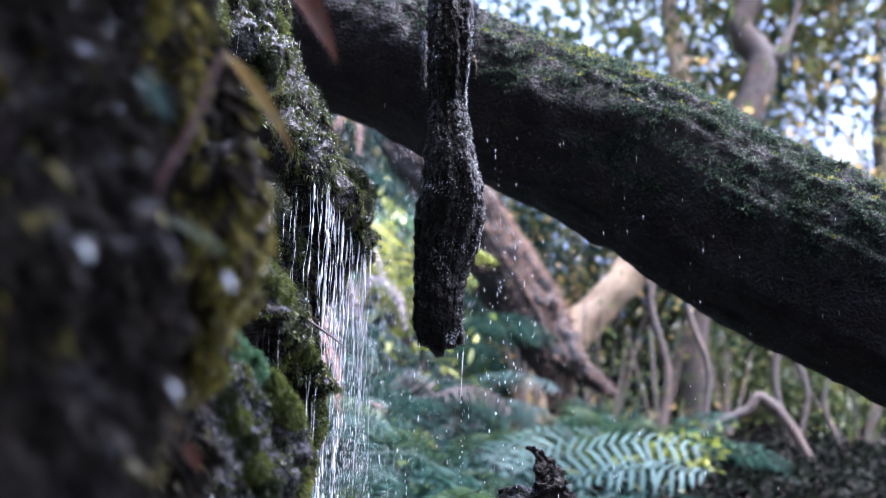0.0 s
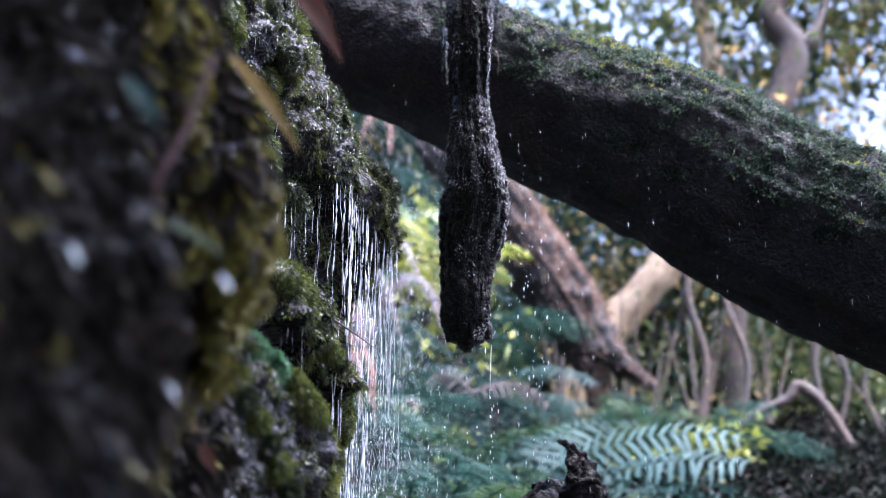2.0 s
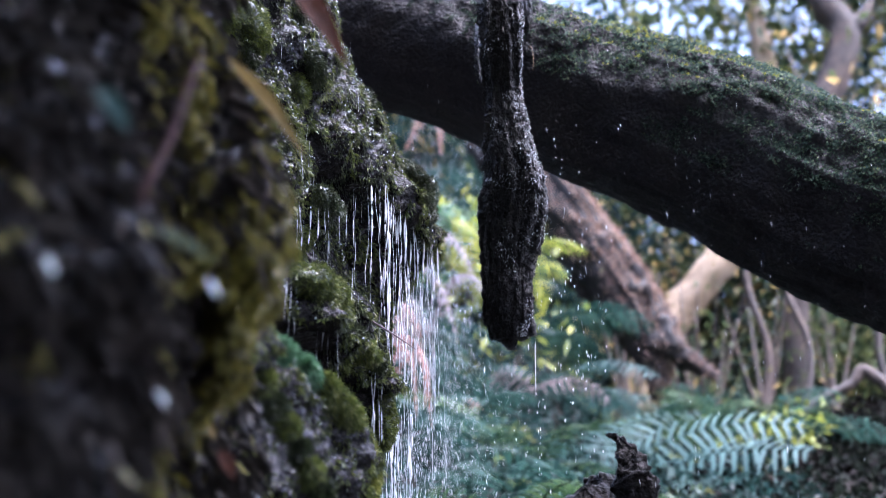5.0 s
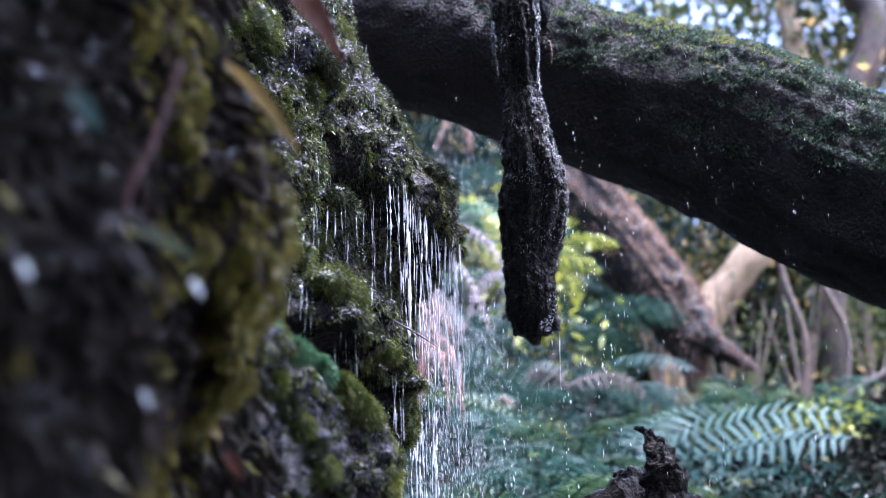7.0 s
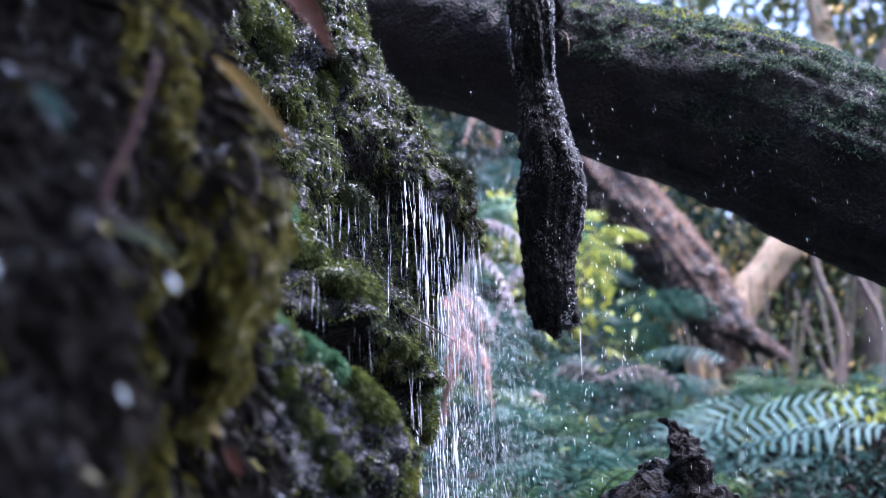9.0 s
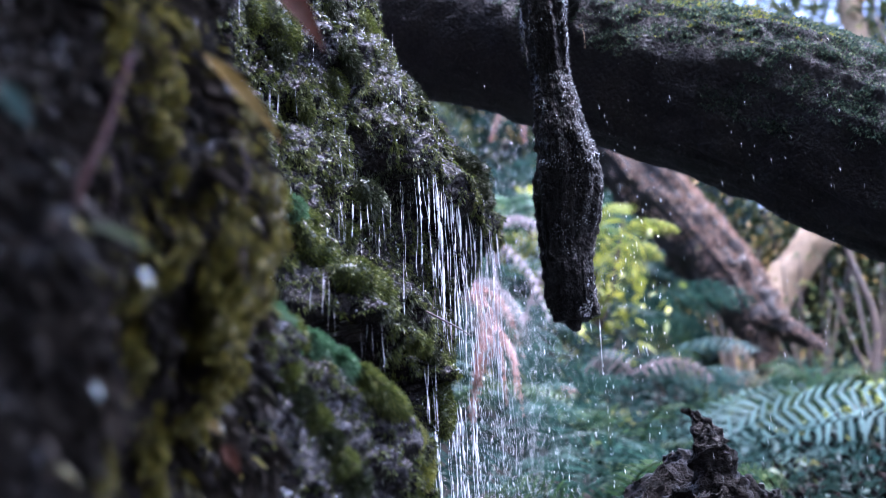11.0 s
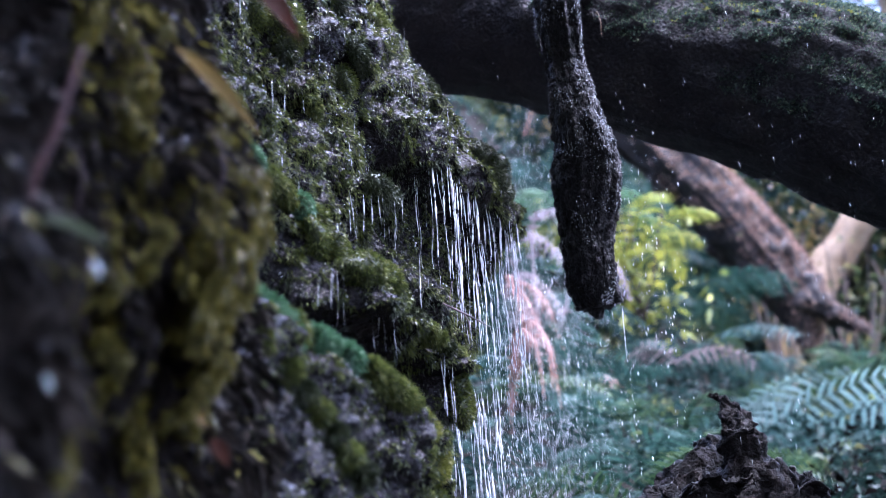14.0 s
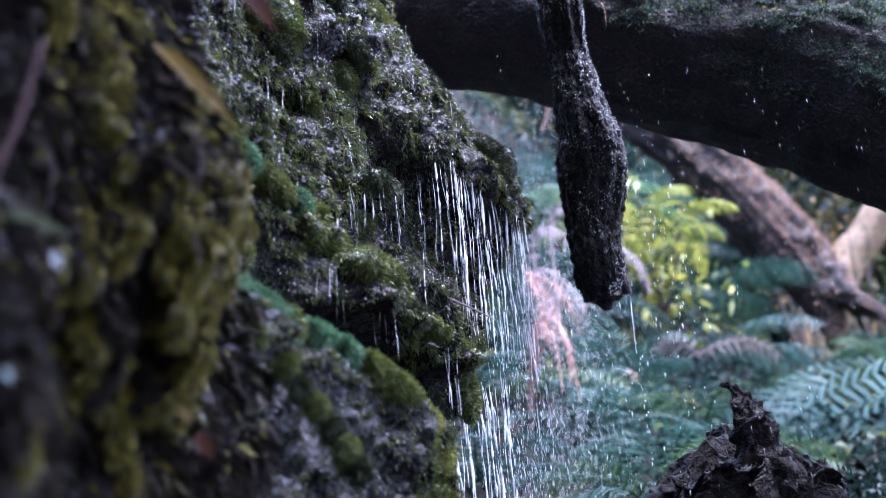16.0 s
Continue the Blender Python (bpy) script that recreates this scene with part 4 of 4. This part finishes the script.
def frond(base, heading, length, rise, material, pinna, parent, droop=0.5, name="frond"):
    """An arching frond that leaves the crown of the fern at a heading."""
    n = max(9, int(length / 0.052))
    t = np.linspace(0, 1, n)
    h = np.array([math.cos(heading), math.sin(heading), 0])
    rib = np.array(base) + h * (length * t * (1 - 0.15 * t))[:, None]
    rib[:, 2] += length * (rise * t - (rise + droop) * 0.55 * t**2.2)
    side = np.cross(h, [0, 0, 1])
    return frond_on(rib, unit(np.array([0, 0, 1.0]) + 0.25 * side * rng.normal()), material, pinna, parent, name=name)


def fern(label, base, headings, length, rise, material, pinna=0.25, droop=0.5):
    root = thing("fern", label, "fern", base, "ferns on the slope")
    for a in headings:
        frond(base, radians(a), length * rng.uniform(0.85, 1.15), rise, material, pinna, root, droop)
    return root


def shrub(label, base, spread, n, size, material, stems=5, gaps=-0.2):
    root = thing("shrub", label, "shrub", base, "undergrowth on the slope")
    for k in range(stems):
        d = rng.normal(size=3) * spread * 0.8
        v, f = limb([(*base, 0.02), (base[0] + d[0] * 0.5, base[1] + d[1] * 0.5, base[2] + spread[2] * 0.8, 0.014), (base[0] + d[0], base[1] + d[1], base[2] + spread[2] * 1.8, 0.005)], 12, 6, 0.1, 5)
        part("stem", mesh_of("stem", v, f, M_GREYBARK), root)
    foliage((base[0], base[1], base[2] + spread[2] * 1.2), spread, n, size, material, "leaves", root, gaps=gaps, seed=int(abs(base[0] * 77)))
    return root


def G(x, y):
    return float(land(x, y))


# the broken trunk lying down the slope
broken = thing("broken_trunk", "weathered broken trunk lying down the slope", "log", (0.2, 12.4, 7.0))
v, f = limb([(-1.6, 12.9, 9.9, 0.28), (-0.9, 12.6, 8.8, 0.27), (-0.3, 12.4, 7.85, 0.265), (0.17, 12.4, 7.08, 0.25), (0.5, 12.4, 6.5, 0.23), (0.62, 12.4, 6.1, 0.14), (0.60, 12.4, 5.75, 0.03)], 170, 60, 0.14, 7, 0.25, 71)
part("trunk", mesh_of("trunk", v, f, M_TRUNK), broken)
# Dry moss only towards upper right: paints the trunk's lit half over dark bark.
pelt((v, f), 44000, M_LITMOSS, 0.03, 0.0, 15, 0.1, "lit_side_moss", broken, 3.0, patchy=0.35, face=(0.8, -0.33, 0.5))
v, f = limb([(0.45, 12.35, 6.62, 0.2), (0.7, 12.3, 6.2, 0.13), (0.9, 12.3, 6.0, 0.08), (1.09, 12.3, 5.86, 0.02)], 60, 24, 0.4, 10, 0.4, 72)
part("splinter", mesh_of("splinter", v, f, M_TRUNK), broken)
pelt((v, f), 4000, M_LITMOSS, 0.025, 0.1, 16, 0.1, "lit_side_moss", broken, 1.5, face=(0.7, -0.2, 0.6))
foliage((0.3, 12.3, 7.25), (0.16, 0.1, 0.24), 700, 0.08, M_TUFT, "dry_tuft", broken, gaps=0.2)

tree("pale barked leaning tree behind the log", [(0.4, 14.6, 6.2, 0.2), (0.75, 14.4, 7.1, 0.19), (1.1, 14.4, 7.55, 0.18), (1.4, 14.4, 7.9, 0.17), (1.75, 14.4, 8.5, 0.16), (2.0, 14.5, 9.6, 0.12), (1.9, 14.6, 11.5, 0.06)], [],
     [((1.9, 15, 11.5), (1.2, 1.0, 0.9), 5000, 0.16, M_LEAF, -0.2)], M_PALE)
tree("crooked forked tree against the sky", [(1.9, 14.3, 6.2, 0.13), (2.0, 14.1, 7.4, 0.11), (2.25, 14.0, 8.8, 0.12), (2.6, 14.0, 9.58, 0.16), (2.72, 14, 10.05, 0.16), (2.54, 14, 10.45, 0.13), (2.7, 14, 10.9, 0.11), (2.9, 14.1, 12.5, 0.06)],
     [[(2.72, 14, 10.05, 0.12), (2.92, 14, 10.18, 0.07), (3.2, 14.2, 10.9, 0.02)]],
     [((3.2, 15, 11.3), (1.3, 1.2, 0.8), 6000, 0.12, M_OLIVE, 0.05), ((1.6, 15.5, 11.2), (1.0, 1.0, 0.6), 5000, 0.13, M_TEAL, 0.15), ((2.6, 15.2, 10.9), (0.8, 0.6, 0.5), 1800, 0.13, M_YELLOW, 0.1)], M_GREYBARK)
tree("slender tree with spreading leafy crown", [(4.4, 16, 7.4, 0.14), (4.3, 16, 9.5, 0.11), (4.5, 16.2, 12, 0.05)], [[(4.3, 16, 9.3, 0.06), (5.2, 16, 10.6, 0.03)]],
     [((4.6, 16.3, 11.2), (1.2, 1.2, 0.9), 7000, 0.14, M_TEAL, 0.0), ((5.0, 15.5, 9.4), (0.9, 0.8, 0.7), 3000, 0.13, M_OLIVE, 0.0), ((4.0, 15.5, 12.2), (1.5, 0.8, 0.6), 5000, 0.14, M_LEAF, 0.0)], M_GREYBARK)
for x, y, lean, h, r in ((1.55, 12, 0.45, 3.4, 0.03), (1.32, 12.3, 0.35, 3.4, 0.035), (2.6, 13, -0.3, 3.0, 0.04), (3.2, 13.5, 0.4, 3.0, 0.045), (3.9, 12.5, -0.2, 3, 0.03), (2.3, 12.2, 0.5, 2.8, 0.025), (2.9, 12.1, -0.5, 2.4, 0.022)):
    z, r = G(x, y), 0.75 * r
    tree("thin bare sapling stem on the slope", [(x, y, z - 0.2, r * 1.3), (x + lean * 0.5, y, z + h * 0.2, r * 1.1), (x + lean * 0.2, y, z + h * 0.42, r), (x + lean, y, z + h * 0.7, r * 0.8), (x + lean * 0.8, y + 0.1, z + h, r * 0.4)], [[(x + lean * 0.25, y, z + h * 0.4, r * 0.8), (x - lean * 0.3, y, z + h * 0.62, r * 0.5), (x - lean * 0.9, y, z + h * 0.8, r * 0.2)]],
         [((x + lean, y, z + h * 0.85), (0.4, 0.4, 0.3), 120, 0.11, M_OLIVE if lean > 0.25 else M_LEAF, -0.2)], M_GREYBARK, 10)
arch = thing("arching_branch", "bare arching brown branch rising from the slope", "branch", (1.55, 11.5, G(1.55, 11.5)), "bare branches")
v, f = limb([(1.5, 11.5, 4.6, 0.045), (1.56, 11.5, 4.96, 0.042), (1.63, 11.5, 5.26, 0.038), (1.96, 11.5, 5.44, 0.04), (2.07, 11.5, 5.545, 0.045), (2.28, 11.5, 5.31, 0.034), (2.48, 11.5, 4.81, 0.03), (2.52, 11.5, 4.3, 0.025)], 60, 10, 0.15, 6, 0.1, 81)
part("stem", mesh_of("stem", v, f, M_GREYBARK), arch)

big = thing("fern", "large fern with glossy arching fronds beside the stump", "fern", (0.05, 9.85, G(0.05, 9.85)), "ferns on the slope")
for rib, nor, pin in (
    ([(0.0, 9.9, 4.15), (0.25, 9.82, 4.36), (0.62, 9.76, 4.50), (1.0, 9.70, 4.56), (1.42, 9.65, 4.50)], (-0.1, -0.75, 0.65), 0.36),
    ([(0.05, 9.85, 4.15), (0.5, 9.5, 4.22), (0.95, 9.2, 4.22), (1.35, 9.0, 4.12)], (-0.1, -0.7, 0.7), 0.34),
    ([(-0.02, 9.9, 4.2), (0.1, 10.1, 4.55), (0.4, 10.3, 4.82), (0.85, 10.4, 4.9)], (0.0, -0.6, 0.8), 0.30),
    ([(-0.05, 9.9, 4.2), (-0.3, 9.7, 4.45), (-0.65, 9.5, 4.5), (-1.0, 9.4, 4.4)], (0.1, -0.6, 0.8), 0.28),
):
    frond_on(smooth_line(rib, 24), nor, M_FERNBIG, pin, big, 0.25, 0.35, 0.48)
fern("glossy fern low on the slope", (0.35, 9.2, 3.9), (-30, -60, 60, 170, 120), 0.9, 0.3, M_FERN, 0.28)
fern("green fern under the broken trunk", (-0.4, 11.0, 5.2), (0, 30, -40, 80, 140, 200, -90), 1.3, 0.4, M_TEAL, 0.28)
fern("pale green fern in the hollow", (-1.2, 8.6, 3.9), (0, -30, 40, 90, 180, -70), 1.1, 0.5, M_TEAL, 0.24)
for base, ends, label in (
    ((-1.12, 9.3, 5.4), ((-0.92, 9.2, 4.6), (-1.06, 9.2, 4.55), (-0.8, 9.25, 4.8)), "dead reddish brown fern fronds hanging on the slope"),
    ((-0.95, 10.2, 7.2), ((-0.8, 10.1, 6.75), (-1.05, 10.1, 6.8)), "dead reddish fern fronds high behind the log"),
    ((-0.55, 8.9, 4.5), ((-0.7, 8.8, 4.05), (-0.45, 8.8, 4.05)), "dead pinkish fern fronds low on the slope"),
):
    dead = thing("dead_fern", label, "fern", base, "dead ferns")
    for e in ends:
        mid = [(base[0] + e[0]) / 2 + 0.06, base[1] - 0.1, (base[2] + e[2]) / 2 + 0.08]
        frond_on(smooth_line([base, mid, e], 14), (0.2, -0.9, 0.3), M_DEAD, 0.07, dead, 0.6, 1.2, 0.34)
dead = thing("dead_fern", "dead salmon pink fern fronds drooping beside the fall", "fern", (-0.8, 7.25, G(-0.8, 7.25)), "dead ferns")
for apex, tip in (((-0.66, 7.05, 4.09), (-0.52, 6.95, 3.62)), ((-0.70, 7.0, 4.03), (-0.58, 6.9, 3.66)), ((-0.63, 7.0, 3.98), (-0.54, 6.9, 3.70))):
    frond_on(smooth_line([(-0.8, 7.25, G(-0.8, 7.25)), (-0.77, 7.2, 3.86), apex, ((apex[0] + tip[0]) / 2 + 0.04, tip[1], (apex[2] + tip[2]) / 2 + 0.08), tip], 26), (0.2, -0.9, 0.3), M_DEAD, 0.05, dead, 0.7, 1.3, 0.34)
for x, tall in ((-1.4, 1.25), (-0.5, 1.2), (0.4, 1.05), (1.2, 0.95), (2.0, 0.8), (2.8, 0.72), (3.6, 0.66), (4.5, 0.62), (5.4, 0.6)):
    y = 18.0 + 0.5 * math.sin(9 * x)
    shrub("tall dense thicket of dark leaves on the slope", (x, y, G(x, y)), np.array([0.75, 0.6, 1.15 * tall]), 3000, 0.15, (M_LEAF, M_TEAL, M_OLIVE)[int(x * 10) % 3], gaps=-0.6)
shrub("yellow-green leafy shrub behind the hanging branch", (-0.48, 11.0, 5.7), np.array([0.21, 0.2, 0.50]), 700, 0.12, M_YELLOW, gaps=0.0)
fern("yellow-green fern behind the hanging branch", (-0.55, 10.9, 6.1), (-20, 10, -60, 50, 200, -100), 0.8, 0.9, M_YELLOW, 0.2)
fern("yellow-green fern behind the fall", (-0.85, 11.2, 6.1), (-20, 20, -60, 60, 170, -110), 0.6, 0.7, M_YELLOW, 0.16)
pale = thing("withered_fern", "pale withered fern fronds hanging on the slope", "fern", (-1.0, 9.5, G(-1.0, 9.5)), "dead ferns")
for x0, z0, x1, z1 in ((-0.98, 5.72, -0.62, 5.0), (-1.05, 5.45, -0.75, 4.85), (-0.85, 5.85, -0.50, 5.35), (-0.62, 5.5, -0.38, 5.05)):
    frond_on(smooth_line([(-1.0, 9.6, G(-1.0, 9.5)), (x0 - 0.12, 9.5, z0 - 0.12), (x0, 9.4, z0), ((x0 + x1) / 2 + 0.05, 9.25, (z0 + z1) / 2 + 0.06), (x1, 9.2, z1)], 26), (0.2, -0.9, 0.3), M_PALEFROND, 0.075, pale, 0.6, 1.1, 0.36)
fern("pale withered fern on the slope", (-0.25, 10.4, G(-0.25, 10.4) + 0.2), (10, 110, 230), 0.6, 0.5, M_PALEFROND, 0.13, 0.7)
shrub("yellow-green leafy shrub behind the fall", (-0.8, 11.2, 6.0), np.array([0.2, 0.2, 0.22]), 500, 0.065, M_YELLOW)
fern("pale green fern high behind the fall", (-1.05, 11.3, G(-1.05, 11.3)), (-30, 10, -70, 60, 190, -120), 0.9, 0.9, M_LIVERWORT, 0.2)
fern("pale green fern high behind the fall", (-1.35, 11.0, G(-1.35, 11.0)), (-20, 20, -60, 90, 200), 0.8, 0.9, M_LIVERWORT, 0.18)
for x, y, dz in ((0.9, 13.6, 1.5), (1.5, 13.2, 1.2), (0.4, 13.8, 2.0), (1.0, 12.8, 0.9), (2.1, 13.6, 0.9), (3.0, 12.6, 0.3)):
    shrub("olive and yellow leafy shrub behind the log", (x, y, G(x, y)), np.array([0.3, 0.3, 0.3 + 0.28 * dz]), 520, 0.065, M_OLIVE if dz > 1.0 else M_LEAF, gaps=-0.1)
shrub("yellow-green leafy shrub low on the slope", (1.3, 10.6, 4.5), np.array([0.2, 0.2, 0.16]), 260, 0.09, M_YELLOW)
for x, y in ((0.6, 16.5), (1.6, 16.8), (2.6, 16.2), (3.4, 15.6), (2.1, 17.5), (1.2, 15.6), (3.0, 17.2)):
    shrub("tall leafy shrub on the wooded slope", (x, y, G(x, y)), np.array([0.8, 0.6, 1.0]), 1500, 0.13, M_LEAF if x % 1 > 0.3 else M_TEAL)
protos = [fern("green fern on the wooded slope", (20 + 3 * k, 30.0, G(20 + 3 * k, 30.0)), list(rng.uniform(0, 60, 7) + np.arange(7) * 51), 1.0, 0.45, (M_TEAL, M_FERN, M_FERNGREEN, M_FERN)[k % 4], 0.22) for k in range(4)]
for k in range(46):
    x = rng.uniform(-3.0, 1.3)
    y = rng.uniform(7.4, 14.5)
    if -0.1 < x < 1.6 and y < 10.8:
        x -= 2.2
    m = pose(x, y, G(x, y) + 0.05, rng.uniform(-12, 12), rng.uniform(-12, 12), rng.uniform(0, 360))
    made = copy_thing(protos[k % 4], m)
    made.scale = [rng.uniform(0.6, 1.15)] * 3
for k, (x, y) in enumerate(((-0.9, 6.5), (-0.7, 7.9), (-0.15, 8.3), (-0.5, 8.7), (-1.1, 7.4), (-0.5, 5.9), (-0.15, 6.3), (-0.2, 7.2), (-0.85, 5.6), (-0.35, 6.6), (0.05, 6.9), (-0.55, 7.3), (-0.1, 5.8))):
    made = copy_thing(protos[k % 4], pose(x, y, G(x, y) + 0.03, rng.uniform(-12, 12), rng.uniform(-12, 12), rng.uniform(0, 360)))
    made.scale = [rng.uniform(0.5, 0.7)] * 3
for k in range(84):
    x, y = (rng.uniform(-6, 8), rng.uniform(12.5, 23)) if k < 70 else (rng.uniform(-3.4, 0.0), rng.uniform(13.2, 15))
    if abs(x - 0.8) < 2.2 and y < 15.2:
        y += 4.0
    tall = rng.uniform(0.55, 1.0) * (1.25 if x < 1.2 else 0.7)
    shrub("leafy green shrub on the wooded slope", (x, y, G(x, y)), np.array([0.75, 0.6, 0.75]) * tall, 1300, 0.13, (M_LEAF, M_TEAL, M_LEAF, M_OLIVE, M_TEAL)[k % 5])


def ground_cover(name, label, n, x0, x1, y0, y1, size, material, seed, cover):
    x, y = rng.uniform(x0, x1, n), rng.uniform(y0, y1, n)
    p = np.stack([x, y, land(x, y)], 1)
    p[:, 2] += 0.12 * fbm(p * [1, 1, 0], 0.9, 4, 3) * sstep(4.2, 6.5, y) + rng.uniform(0, 0.12, n)
    p = p[fbm(p, 1.3, 3, seed) > cover]
    k = len(p)
    way = unit(rand_dirs(k) + [0, -0.5, 0.25])
    side = unit(np.cross(way, rand_dirs(k)))
    v, f = kites(p, way, side, rng.uniform(0.6, 1.5, k) * size, rng.uniform(0.3, 0.6, k) * size, 0.3)
    return tagged(new(name, mesh_of(name, v, f, material, False)), label, "undergrowth", kind="stuff")


ground_cover("undergrowth", "low blue-green leaves covering the slope", 18000, -4, 1.2, 7.6, 15, 0.08, M_TEAL, 3, -0.3)
ground_cover("undergrowth", "low green leaves covering the slope", 18000, -4, 1.2, 7.6, 15, 0.08, M_LEAF, 5, 0.15)
ground_cover("low_moss", "dark green moss and leaves on the bank", 18000, -2.5, 1.3, 4.7, 11.5, 0.06, M_BANKTEAL, 9, -0.7)
# Shade under the saplings comes from the dark colours of these two covers.
ground_cover("shaded_undergrowth", "low leaves under the saplings, canopy shade in their colour", 20000, 1.0, 5.5, 6.5, 14, 0.08, M_SHADELEAF, 15, -0.6)
ground_cover("leaf_litter", "brown fallen leaves and twigs on the slope, darkened for canopy shade", 16000, 0.5, 5, 6.0, 17, 0.07, M_DEADLEAF, 7, -0.2)

# unseen tall trees at the back of the viewer, added to shade the near rock and face
for x, y, r in ((-2.5, -3.0, 0.3), (2.8, -2.2, 0.25), (6.0, -1.2, 0.3), (0.3, -6.0, 0.35)):
    z = G(x, y)
    tree("unseen leafy tree added to shade the near rock and face", [(x, y, z - 0.2, r * 1.2), (x, y, z + 3, r), (x + 0.2, y + 0.3, z + 6, r * 0.7), (x, y + 0.5, z + 9, r * 0.3)], [],
         [((x, y + 0.8, z + 7.5), (2.0, 1.8, 1.1), 13000, 0.28, M_LEAF, -0.6)], M_GREYBARK)
